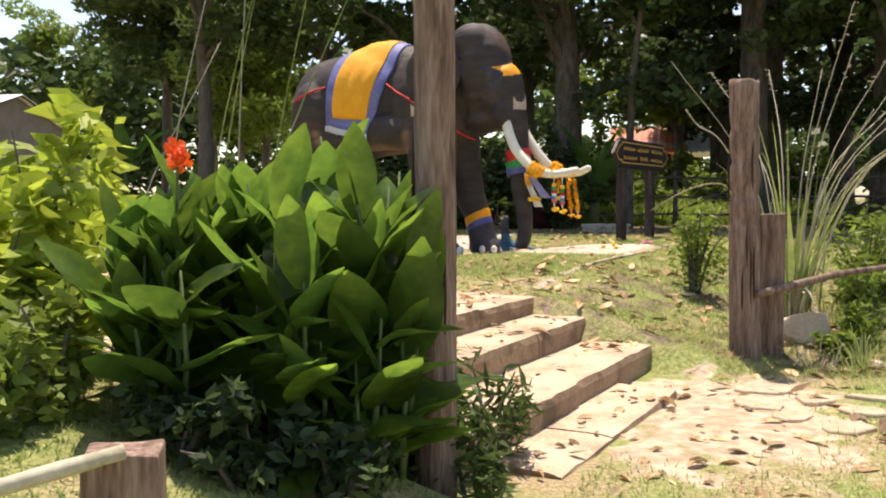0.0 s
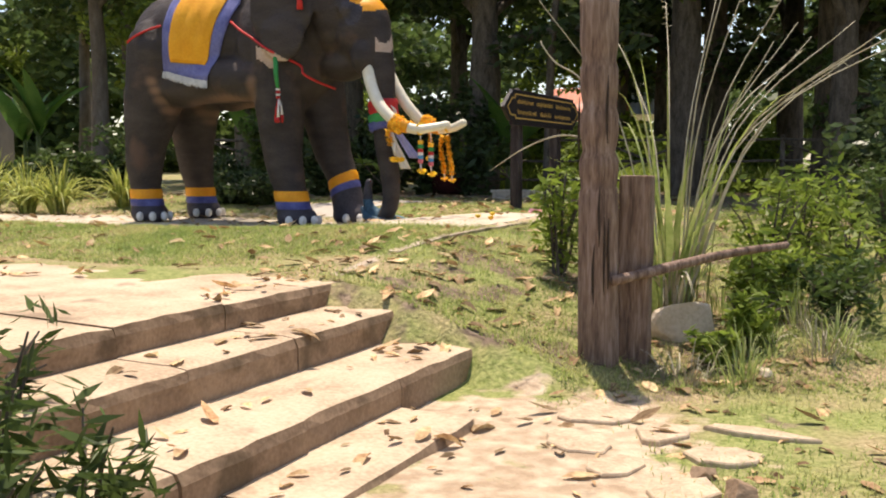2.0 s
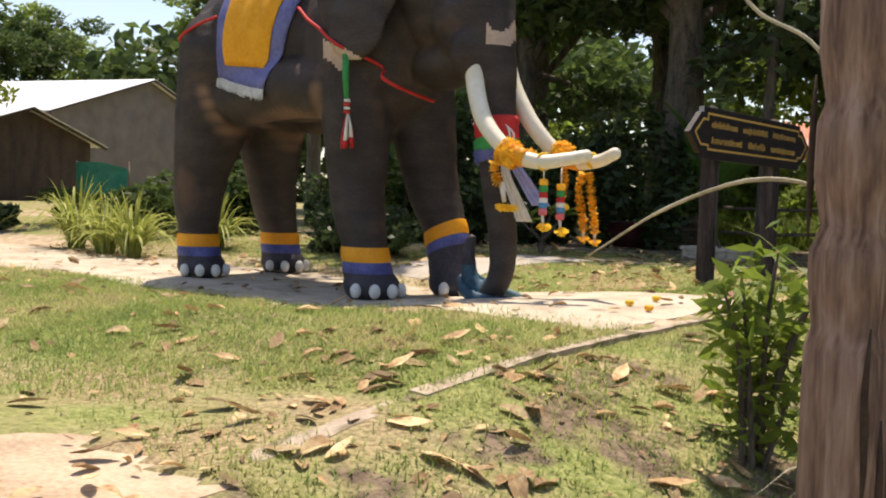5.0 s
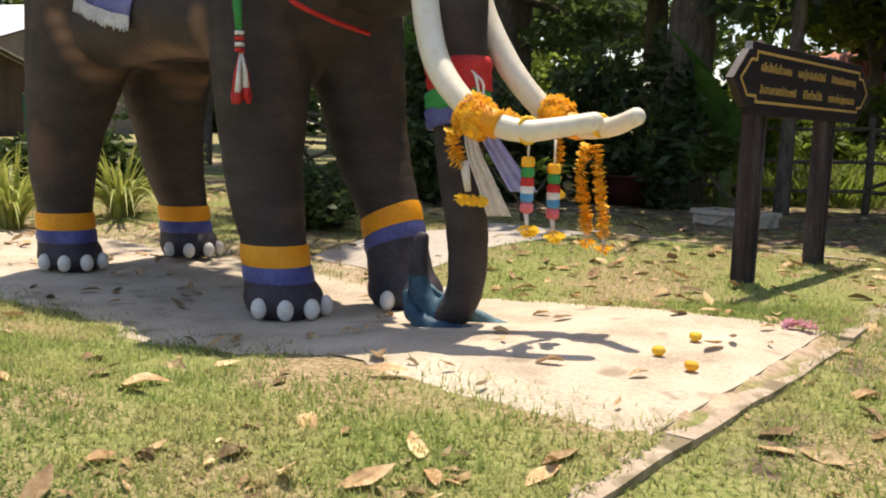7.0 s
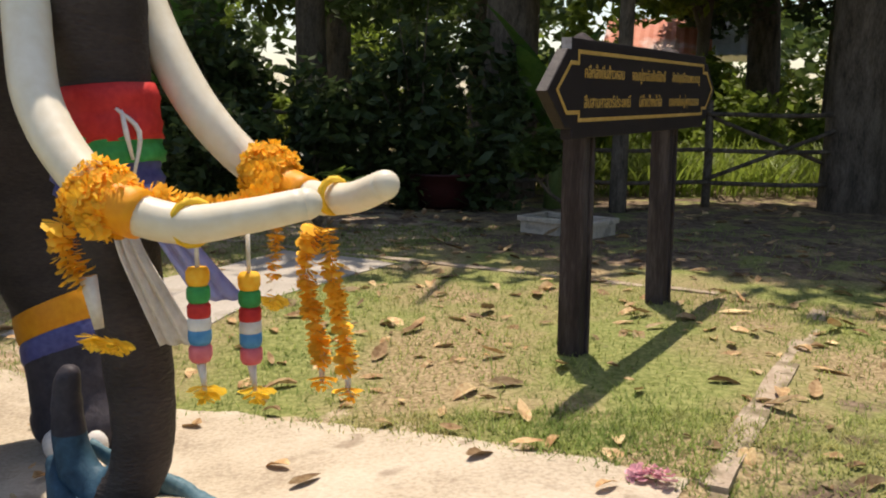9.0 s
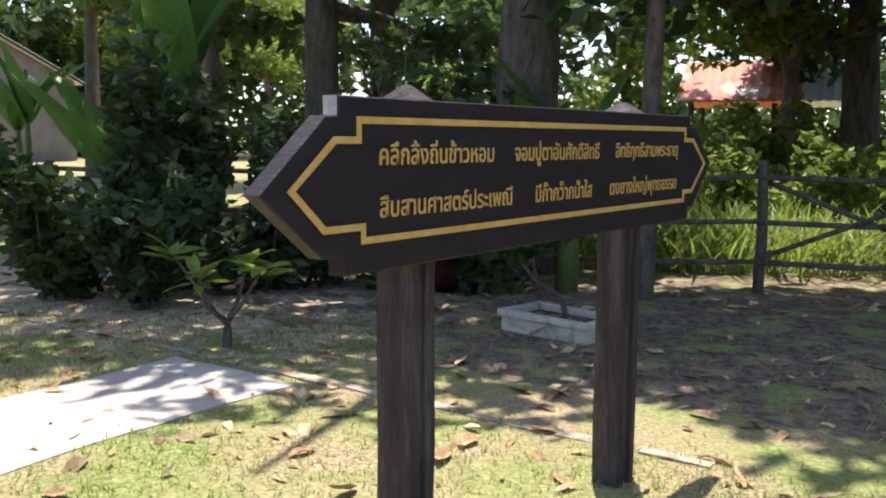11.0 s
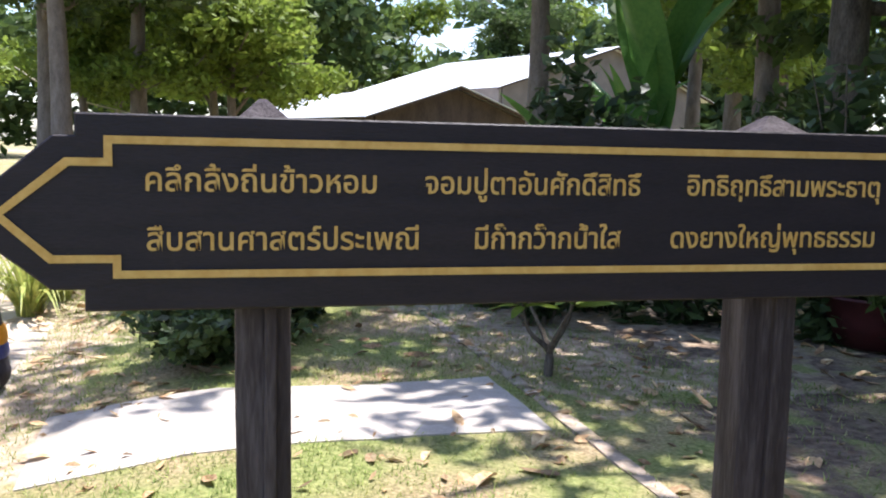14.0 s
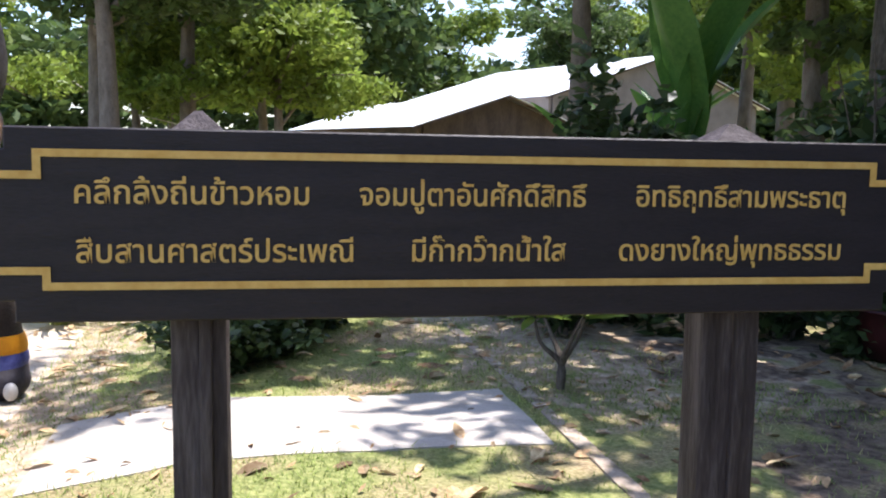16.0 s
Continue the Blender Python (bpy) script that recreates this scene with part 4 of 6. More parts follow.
def make_tree(label, height_m, r, crown_low, crown_w, mat, seed, leaves=9000, leaf=0.13, bark=M_BARK, limbs=7, clump=1.0, droop=0.3, shade_limbs=()):
    rng = random.Random(seed)
    ob = thing("tree", Matrix.Identity(4), label, "tree", "trees round the lawn")
    top = Vector((rng.uniform(-0.4, 0.4), rng.uniform(-0.4, 0.4), height_m * 0.82))
    trunk = spline([(0, 0, -0.4), (rng.uniform(-0.1, 0.1), rng.uniform(-0.1, 0.1), height_m * 0.3), top * 0.7 + Vector((0, 0, 0.1)), top], 5)
    pieces = [tube_data(trunk, ramp_along([r * 1.35, r, r * 0.7, r * 0.25], len(trunk)), 12, True, 0.1, seed)]
    blobs = []
    for i in range(limbs):
        t = rng.uniform(0.35, 1.0)
        base = trunk[int(t * (len(trunk) - 1))]
        if base.z < crown_low * 0.75:
            base = trunk[-4]
        ang = 2 * math.pi * (i / limbs) + rng.uniform(-0.5, 0.5)
        reach = crown_w * rng.uniform(0.45, 1.0)
        tip = Vector((math.cos(ang) * reach, math.sin(ang) * reach, max(crown_low, base.z + rng.uniform(-0.05, 0.28) * height_m)))
        mid = (base + tip) / 2 + Vector((0, 0, rng.uniform(0, 0.6)))
        lp = spline([base, mid, tip], 4)
        pieces.append(tube_data(lp, ramp_along([r * 0.45, r * 0.28, r * 0.08], len(lp)), 7, True, 0.1, seed + i))
        for k in range(5):
            q = lp[rng.randint(3, len(lp) - 1)]
            s = rng.uniform(0.45, 0.95) * clump
            off = Vector((rng.gauss(0, 0.6), rng.gauss(0, 0.6), rng.gauss(0, 0.45))) * clump
            blobs.append((tuple(q + off), (s * 1.15, s * 1.15, s * 0.6)))
    # long limbs over the lawn, added to cast dappled shade on it
    for i, tip in enumerate(shade_limbs):
        base = trunk[int(0.6 * (len(trunk) - 1))]
        lp = spline([base, (base + Vector(tip)) / 2 + Vector((0, 0, 0.5)), tip], 5)
        pieces.append(tube_data(lp, ramp_along([r * 0.4, r * 0.25, r * 0.07], len(lp)), 7, True, 0.1, seed + 50 + i))
        for k in range(5):
            q = lp[rng.randint(6, len(lp) - 1)]
            blobs.append((tuple(q + Vector((rng.gauss(0, 0.6), rng.gauss(0, 0.6), rng.gauss(0, 0.3)))), (0.75, 0.75, 0.4)))
    for k in range(4):
        blobs.append((tuple(top + Vector((rng.gauss(0, 0.6), rng.gauss(0, 0.6), rng.uniform(-0.3, height_m * 0.14)))), (0.9 * clump, 0.9 * clump, 0.6 * clump)))
    v, f = joined(pieces)
    link("trunk", mesh_of("trunk", v, f, bark, smooth=True), ob)
    link("crown", leaf_cloud("crown", blobs, leaves, leaf, mat, seed, droop=droop), ob)
    return ob


def stand(ob, x, y, rz=0.0, s=1.0):
    ob.matrix_basis = pose(x, y, height(x, y), 0, 0, rz) @ Matrix.Diagonal((s, s, s, 1))
    return ob


def again(ob, x, y, rz, s=1.0):
    c = copy_thing(ob, pose(x, y, height(x, y), 0, 0, rz))
    c.scale = (s, s, s)
    return c


dark_a = stand(make_tree("tall shade tree with a dense dark crown", 10, 0.3, 2.8, 4.6, M_LEAF_DARK, 11, 9300, 0.135, clump=1.0, limbs=10, shade_limbs=((-2.3, -3.1, 7.6), (-3.3, -2.5, 8.0), (-4.3, -3.5, 8.0), (2.0, -2.9, 7.8))), 2.65, 20.7)
dark_b = stand(make_tree("tall shade tree with hanging dark foliage", 11, 0.22, 1.8, 3.0, M_LEAF, 12, 9500, 0.13, clump=1.0, limbs=9, droop=0.7, shade_limbs=((-2.6, -3.0, 7.6), (-3.6, -1.8, 8.0))), -0.4, 23.5)
mid_a = stand(make_tree("slender tall tree with a high loose crown", 11, 0.19, 5.8, 4.2, M_LEAF, 13, 13000, 0.14, M_PALEBARK, clump=1.15, limbs=11), -7.2, 25.2)
mid_b = stand(make_tree("young tree with feathery light green foliage", 7, 0.12, 1.4, 2.3, M_LEAF_LIGHT, 14, 12000, 0.11, M_PALEBARK, clump=1.0, limbs=10, droop=0.5), -17.0, 24.0)
stand(make_tree("thin dark-trunked tree with a spreading leafy crown", 9, 0.075, 4.6, 1.7, M_LEAF, 15, 5000, 0.13, clump=0.8, limbs=8, droop=0.3), 3.9, 19.2)
for x, y, rz, s in ((12.5, 25.0, 200, 1.1), (9.5, 27.5, 60, 1.2), (9.4, 32.5, 150, 1.2), (13.0, 31.0, 240, 1.2), (14.5, 21.0, 130, 1.0)):
    again(dark_a, x, y, rz, s)
high = stand(make_tree("thick-trunked shade tree with a high dark crown", 11, 0.29, 5.0, 3.4, M_LEAF_DARK, 16, 10000, 0.15, clump=1.05, limbs=11), 6.7, 19.7)
again(high, 9.9, 20.4, 290, 1.0)
for x, y, rz, s in ((8.9, 17.6, 10, 0.9), (12.5, 21.0, 250, 1.1), (-1.0, 30.0, 160, 1.2), (11.5, 13.5, 30, 0.85), (2.2, 31.0, 45, 1.2)):
    again(dark_b, x, y, rz, s)
for x, y, rz, s in ((-4.1, 28.2, 60, 1.1), (-18.3, 22.2, 200, 1.05), (-12.6, 18.2, 100, 0.9), (-14.8, 18.6, 10, 0.85), (-11.0, 38.5, 50, 1.3), (15.0, 27.0, 90, 1.2), (-13.5, 40.0, 300, 1.2), (-46.0, 66.0, 20, 1.3)):
    again(mid_a, x, y, rz, s)
for x, y, rz, s in ((-21.5, 26.0, 120, 1.15), (-8.0, 36.0, 220, 1.3), (-20.5, 21.5, 70, 1.0), (-27.0, 25.0, 10, 1.3), (8.0, 33.0, 150, 1.3), (-24.0, 17.0, 200, 1.2), (17.0, 18.0, 80, 1.0), (-48.0, 74.0, 0, 2.0), (-35.0, 74.0, 90, 2.0), (-18.0, 70.0, 40, 2.0), (-62.0, 66.0, 210, 2.0)):
    again(mid_b, x, y, rz, s)


def far_woods():
    rng = random.Random(77)
    blobs = []
    for i in range(210):
        w = radians(rng.uniform(-75, 85))
        d = rng.uniform(74, 94)
        x, y = -math.sin(w) * d, math.cos(w) * d
        blobs.append(((x, y, rng.uniform(0.5, 14)), (rng.uniform(3.2, 6.0), rng.uniform(3.2, 6.0), rng.uniform(2.0, 3.8))))
    me = leaf_cloud("far_woods", blobs, 70000, 0.62, M_LEAF, 5, 1.8)
    tagged(link("far_woods", me), "belt of far green woods behind the houses", "woods", kind="stuff")


far_woods()


# ---- adornments of the statue ----
ELE = BVHTree.FromPolygons([v.co.copy() for v in elephant.data.vertices], [tuple(p.vertices) for p in elephant.data.polygons])


def on_side(a, z, away=0.012, least=10.44):
    """A point just off the statue's flank."""
    hit = ELE.ray_cast(Vector((a, 8.0, z)), Vector((0, 1, 0)))[0]
    return Vector((a, max(least, hit.y - away) if hit else 10.6, z))


def round_back(a, ang, away):
    """A point just off the statue's back, by an angle over it."""
    d = Vector((0, math.sin(ang), math.cos(ang)))
    o = Vector((a, mid(a), 1.95))
    hit = ELE.ray_cast(o + d * 3, -d)[0]
    return (hit if hit else o + d * 0.7) + d * away


def saddle_cloth():
    ob = thing("saddle_cloth", site_pose(0, 0), "yellow velvet saddle cloth with blue border and silver fringe", "cloth")

    def wide(t):
        return 0.93 - 0.18 * abs(2 * t - 1) ** 2

    def patch(s0, s1, t0, t1, away, n=30, m=44):
        verts, faces = [], []
        for j in range(m + 1):
            t = t0 + (t1 - t0) * j / m
            shift = 0.16 * (1 - abs(2 * t - 1))
            for i in range(n + 1):
                s = s0 + (s1 - s0) * i / n
                fold = 0.014 * noise.noise(Vector((s * 9, t * 5, 2))) + 0.008 * noise.noise(Vector((s * 25, t * 9, 3)))
                ang = radians(-112 + 224 * t - (9 * s - 2) * (1 - 2 * t))
                verts.append(round_back(-6.8 + wide(t) * s + shift, ang, away + fold))
        for j in range(m):
            for i in range(n):
                q = j * (n + 1) + i
                faces.append((q, q + 1, q + n + 2, q + n + 1))
        return verts, faces

    def add(name, v, f, mat):
        me = mesh_of(name, v, f, mat, smooth=True)
        o = link(name, me, ob)
        sol = o.modifiers.new("thick", "SOLIDIFY")
        sol.thickness = 0.008
        return o
    v, f = patch(0.16, 0.84, 0.05, 0.95, 0.034)
    add("panel", v, f, M_CLOTH)
    v, f = patch(0.0, 1.0, 0.0, 1.0, 0.022)
    add("border", v, f, M_BORDER)
    rng = random.Random(4)
    for t, sgn in ((0.0, 1), (1.0, -1)):
        pieces = []
        for i in range(70):
            s = i / 69
            p = round_back(-6.8 + wide(t) * s, radians(-112 + 224 * t - (9 * s - 2) * (1 - 2 * t)), 0.026)
            q = p + Vector((rng.uniform(-0.008, 0.008), -0.01 * sgn, -rng.uniform(0.055, 0.085)))
            pieces.append(tube_data([p + Vector((0, 0, 0.02)), (p + q) / 2, q], [0.008, 0.009, 0.005], 5))
        v, f = joined(pieces)
        link("fringe", mesh_of("fringe", v, f, M_FRINGE), ob)
    return ob


saddle_cloth()


def hang_on(name, label, category):
    return thing(name, site_pose(0, 0), label, category)


def chest_rope():
    ob = hang_on("chest_rope", "red cord tied round the statue's chest", "rope")
    pts = [on_side(a, z, 0.02) for a, z in ((-5.82, 2.26), (-5.6, 2.13), (-5.38, 2.02), (-5.1, 1.86), (-4.9, 1.72), (-4.75, 1.6))] + [Vector((-4.68, 10.8, 1.52)), Vector((-4.66, 11.1, 1.47))]
    p = spline(pts, 6)
    tube("cord", p, [0.014] * len(p), M_RED, ob, 8)
    pts = [on_side(a, z, 0.02, 10.3) for a, z in ((-6.78, 2.26), (-7.0, 2.2), (-7.25, 2.1))] + [round_back(-7.55, radians(-78), 0.02)]
    p = spline(pts, 6)
    tube("cord", p, [0.014] * len(p), M_RED, ob, 8)


chest_rope()


def tassel(a, b, z, kind):
    if kind == "green":
        ob = hang_on("ear_tassel", "green ribbon with a red and white tassel hung from the ear", "tassel")
        tube("ribbon", [(a, b, z), (a + 0.01, b - 0.01, z - 0.18), (a + 0.03, b - 0.01, z - 0.35)], [0.028, 0.026, 0.018], M_GREEN, ob, 8)
        for k in range(4):
            tube("ring", [(a + 0.035, b - 0.01, z - 0.35 - 0.03 * k), (a + 0.035, b - 0.01, z - 0.37 - 0.03 * k)], [0.026, 0.026], M_WHITECLOTH if k % 2 == 0 else M_RED, ob, 10)
        rng = random.Random(3)
        for k in range(5):
            w = k * 1.257
            dx, dy = 0.03 * math.cos(w), 0.03 * math.sin(w)
            ln = rng.uniform(0.2, 0.27)
            tube("strand", [(a + 0.035, b, z - 0.45), (a + 0.04 + dx, b + dy, z - 0.45 - ln / 2), (a + 0.04 + dx * 1.3, b + dy * 1.3, z - 0.45 - ln)], [0.008, 0.011, 0.018], M_RED if k % 2 else M_WHITECLOTH, ob, 6)
            tube("bead", [(a + 0.04 + dx * 1.3, b + dy * 1.3, z - 0.43 - ln), (a + 0.04 + dx * 1.3, b + dy * 1.3, z - 0.49 - ln)], [0.02, 0.014], M_RED, ob, 6)
    else:
        ob = hang_on("brow_tassel", "white cord with a pink tassel hung beside the ear", "tassel")
        tube("cord", [(a, b + 0.02, z), (a, b, z - 0.2), (a, b, z - 0.42)], [0.008] * 3, M_WHITECLOTH, ob, 6)
        tube("tuft", [(a, b, z - 0.42), (a, b, z - 0.5), (a, b, z - 0.62)], [0.016, 0.03, 0.036], M_RED, ob, 8)


tassel(-5.06, 10.5, 1.79, "green")
tassel(-4.74, 10.53, 2.92, "white")


def rosette(c, nrm, r, rng, n=7):
    """A ruffled marigold head as vertices and faces."""
    nrm = Vector(nrm).normalized()
    x = nrm.orthogonal().normalized()
    y = nrm.cross(x)
    c = Vector(c)
    verts, faces = [], []
    for lay in range(3):
        rr, up = r * (1 - 0.28 * lay), r * 0.28 * lay
        w0 = rng.uniform(0, 6.28)
        for k in range(n):
            w = w0 + 2 * math.pi * k / n
            d = x * math.cos(w) + y * math.sin(w)
            e = x * math.cos(w + 0.8) + y * math.sin(w + 0.8)
            q = len(verts)
            lift = rng.uniform(-0.12, 0.25) * r
            verts += [c + nrm * (up - r * 0.2), c + d * rr * 0.9 + nrm * (up + lift), c + (d + e) * 0.55 * rr + nrm * (up + lift * 0.4), c + e * rr * 0.9 + nrm * (up - lift * 0.5)]
            faces.append((q, q + 1, q + 2, q + 3))
    return verts, faces


def strand(pts, r, seed, gap=0.6):
    """Marigold heads threaded along a line."""
    rng = random.Random(seed)
    p = spline(pts, 12)
    pieces, run, last = [], 0.0, p[0]
    for i in range(1, len(p)):
        run += (p[i] - last).length
        if run > r * gap:
            d = (p[i] - p[i - 1]).normalized() + Vector((rng.uniform(-0.25, 0.25), rng.uniform(-0.25, 0.25), rng.uniform(-0.2, 0.2)))
            pieces.append(rosette(p[i], d, r * rng.uniform(0.85, 1.15), rng))
            run = 0.0
        last = p[i]
    return joined(pieces)


def ring_of(c, axis, big, r, seed, n=15):
    """A wreath of marigold heads round an axis."""
    axis = Vector(axis).normalized()
    x = axis.orthogonal().normalized()
    y = axis.cross(x)
    rng = random.Random(seed)
    pieces = []
    for lay in (-1, 0, 1):
        for k in range(n):
            w = 2 * math.pi * (k + 0.5 * lay) / n
            d = x * math.cos(w) + y * math.sin(w)
            pieces.append(rosette(Vector(c) + d * big * rng.uniform(0.85, 1.1) + axis * lay * r * 0.9, d + axis * 0.35 * lay, r * rng.uniform(0.8, 1.15), rng))
    return joined(pieces)


def flower_mesh(name, data, mat, parent):
    return tagged(link(name, mesh_of(name, data[0], data[1], mat), parent), kind="stuff" if name in ("strand", "wreath", "tail") else "")


def garlands():
    g = hang_on("long_garland", "long marigold garland looped over the far tusk tip", "garland")
    g["group"] = "flower garlands on the tusks"
    for k, (da, zb) in enumerate(((-0.045, 0.47), (0.05, 0.45))):
        flower_mesh("strand", strand([(-3.26 + da * 0.4, 11.17, 0.93), (-3.27 + da, 11.17, 0.78), (-3.25 + da, 11.19, 0.6), (-3.24 + da, 11.2, zb + 0.03)], 0.037, 60 + k, 0.4), M_PETAL, g)
        rng = random.Random(80 + k)
        flower_mesh("end_flower", rosette((-3.24 + da, 11.2, zb - 0.03), (0.2, -0.3, -1), 0.05, rng), M_PETAL, g)
        tube("thread", [(-3.24 + da, 11.2, zb + 0.06), (-3.24 + da, 11.2, zb - 0.04)], [0.012, 0.008], M_WHITECLOTH, g, 6)
    tube("tie", [Vector((-3.25, 11.225, 1.0)) + Vector((0.012 * math.cos(w), 0.049 * math.cos(w), 0.049 * math.sin(w))) for w in [i * 0.4488 for i in range(15)]], [0.012] * 15, M_YELLOW, g, 6)

    g = hang_on("bead_garland", "garland of red green blue and orange bands with yellow flowers", "garland")
    g["group"] = "flower garlands on the tusks"
    tube("tie", [Vector((-3.36, 10.76, 0.968)) + Vector((0.015 * math.cos(w), 0.056 * math.cos(w), 0.056 * math.sin(w))) for w in [i * 0.4488 for i in range(15)]], [0.012] * 15, M_YELLOW, g, 6)
    cols = [M_PETAL, M_GREEN, M_RED, M_WHITECLOTH, M_BAND, M_PINKBAND]
    for a, b, z in ((-3.36, 10.77, 0.85), (-3.3, 10.9, 0.82)):
        tube("thread", [(a, b, 0.93), (a, b, z)], [0.006, 0.006], M_WHITECLOTH, g, 5)
        for k, m in enumerate(cols):
            zc = z - (0.046 * k if k < 3 else 0.1 + 0.026 * (k - 2) if k == 3 else 0.046 * k - 0.026)
            tube("band", [(a, b, zc), (a, b, zc - 0.01), (a, b, zc - 0.034), (a, b, zc - 0.047)], [0.025, 0.031, 0.031, 0.025], m, g, 12)
        tube("thread", [(a, b, z - 0.25), (a + 0.01, b, z - 0.33)], [0.014, 0.006], M_WHITECLOTH, g, 5)
        rng = random.Random(int(-a * 1000))
        flower_mesh("end_flower", rosette((a + 0.015, b, z - 0.33), (0.3, -0.4, -0.9), 0.055, rng), M_YELLOW, g)

    g = hang_on("tusk_wreath", "thick marigold wreath wound on the near tusk", "garland")
    g["group"] = "flower garlands on the tusks"
    flower_mesh("wreath", ring_of((-3.6, 10.685, 1.02), (0.85, 0.1, -0.45), 0.07, 0.05, 7), M_PETAL, g)
    p = spline(NEAR_TUSK, 6)[29:34]
    tube("wrap", p, [0.072, 0.07, 0.071, 0.069, 0.066][:len(p)], M_GOLD, g, 14, 0.08, 5)
    flower_mesh("tail", strand([(-3.66, 10.6, 0.98), (-3.67, 10.62, 0.88), (-3.64, 10.64, 0.8)], 0.05, 31, 0.5), M_PETAL, g)
    tube("thread", [(-3.63, 10.65, 0.82), (-3.61, 10.66, 0.68)], [0.024, 0.014], M_WHITECLOTH, g, 8)
    for k in range(3):
        rng = random.Random(90 + k)
        flower_mesh("end_flower", rosette((-3.64 + 0.05 * k, 10.66, 0.645), (0.2, -0.5, -0.7), 0.045, rng), M_YELLOW, g)

    g = hang_on("far_wreath", "marigold wreath wound on the far tusk", "garland")
    g["group"] = "flower garlands on the tusks"
    flower_mesh("wreath", ring_of((-3.54, 11.285, 1.05), (0.85, 0.0, -0.4), 0.068, 0.045, 9, 12), M_PETAL, g)
    p = spline(FAR_TUSK, 6)[27:32]
    tube("wrap", p, [0.066, 0.064, 0.065, 0.063, 0.062, 0.061, 0.06][:len(p)], M_GOLD, g, 14, 0.08, 6)
    flower_mesh("tail", strand([(-3.5, 11.26, 0.97), (-3.48, 11.24, 0.86), (-3.48, 11.22, 0.74)], 0.03, 33, 0.7), M_PETAL, g)
    rng = random.Random(97)
    flower_mesh("end_flower", rosette((-3.48, 11.22, 0.66), (0.2, -0.5, -0.7), 0.05, rng), M_YELLOW, g)

    g = hang_on("cross_garland", "marigold garland strung from one tusk to the other", "garland")
    g["group"] = "flower garlands on the tusks"
    flower_mesh("strand", strand([(-3.5, 10.74, 1.05), (-3.46, 10.86, 1.0), (-3.46, 11.0, 0.985), (-3.46, 11.12, 1.0), (-3.48, 11.24, 1.05)], 0.032, 71, 0.5), M_PETAL, g)


garlands()


def trunk_sash():
    ob = hang_on("satin_sash", "red green and blue satin sashes knotted round the trunk", "sash")
    c = 11.04
    for name, z0, z1, mat, r in (("red_sash", 1.31, 1.14, M_RED, 0.168), ("green_sash", 1.16, 1.06, M_GREEN, 0.172), ("blue_sash", 1.08, 0.98, M_BLUE, 0.165)):
        rows = 7
        pts = [(-3.985 + 0.02 * (k / rows), c, z0 + (z1 - z0) * k / rows) for k in range(rows + 1)]
        rad = [r * (0.97 + 0.05 * ((k * 7) % 3) / 2 - (0.02 if k in (0, rows) else 0)) for k in range(rows + 1)]
        tube(name, pts, rad, mat, ob, 26, 0.06, int(z0 * 100))
    for k in range(2):
        p = spline([(-3.84, 10.98 - 0.02 * k, 1.25), (-3.79, 10.95 + 0.05 * k, 1.18), (-3.8, 10.98, 1.1 - 0.05 * k)], 4)
        tube("bow", p, ramp_along([0.006, 0.008, 0.005], len(p)), M_NAIL, ob, 6)

    def ribbon(name, pts, w0, w1, mat, seed):
        p = spline(pts, 6)
        verts, faces = [], []
        n = 9
        for i, q in enumerate(p):
            w = w0 + (w1 - w0) * i / (len(p) - 1)
            for k in range(n):
                s = k / (n - 1) - 0.5
                verts.append(q + Vector((0.8, 0.6, 0)) * s * w + Vector((0.6, -0.8, 0)) * 0.018 * math.sin(k * 2.1 + seed))
        for i in range(len(p) - 1):
            for k in range(n - 1):
                a = i * n + k
                faces.append((a, a + 1, a + n + 1, a + n))
        o = link(name, mesh_of(name, verts, faces, mat, smooth=True), ob)
        o.modifiers.new("thick", "SOLIDIFY").thickness = 0.005
    ribbon("pale_blue_ribbon", [(-3.83, 11.02, 1.02), (-3.76, 11.05, 0.9), (-3.68, 11.1, 0.76), (-3.62, 11.14, 0.66)], 0.07, 0.14, M_PALEBLUE, 1)
    ribbon("white_ribbon", [(-3.84, 10.95, 1.0), (-3.79, 10.94, 0.85), (-3.73, 10.97, 0.7), (-3.68, 11.02, 0.54)], 0.05, 0.12, M_WHITECLOTH, 2)
    return ob


trunk_sash()


def trunk_scarf():
    ob = hang_on("teal_scarf", "teal blue cloth wound round the curled trunk end", "cloth")
    p = spline([(-4.2, 10.94, 0.1), (-4.12, 10.9, 0.0), (-3.98, 10.88, -0.06), (-3.84, 10.92, -0.07), (-3.72, 11.02, -0.085), (-3.6, 11.1, -0.1)], 6)
    tube("roll", p, ramp_along([0.03, 0.05, 0.06, 0.055, 0.05, 0.035], len(p)), M_TEAL, ob, 12, 0.25, 4, squash=0.8)
    p = spline([(-4.16, 11.05, 0.12), (-4.05, 11.12, 0.02), (-3.88, 11.18, -0.04), (-3.72, 11.17, -0.08), (-3.5, 11.2, -0.105)], 6)
    tube("tail", p, ramp_along([0.03, 0.045, 0.05, 0.055, 0.03], len(p)), M_PALETEAL, ob, 12, 0.25, 8, squash=0.6)


M_PALETEAL = shade("pale_teal_cloth", [(0.05, 0.13, 0.17), (0.16, 0.28, 0.33)], 7, 0.6, 0.4, 40)
trunk_scarf()


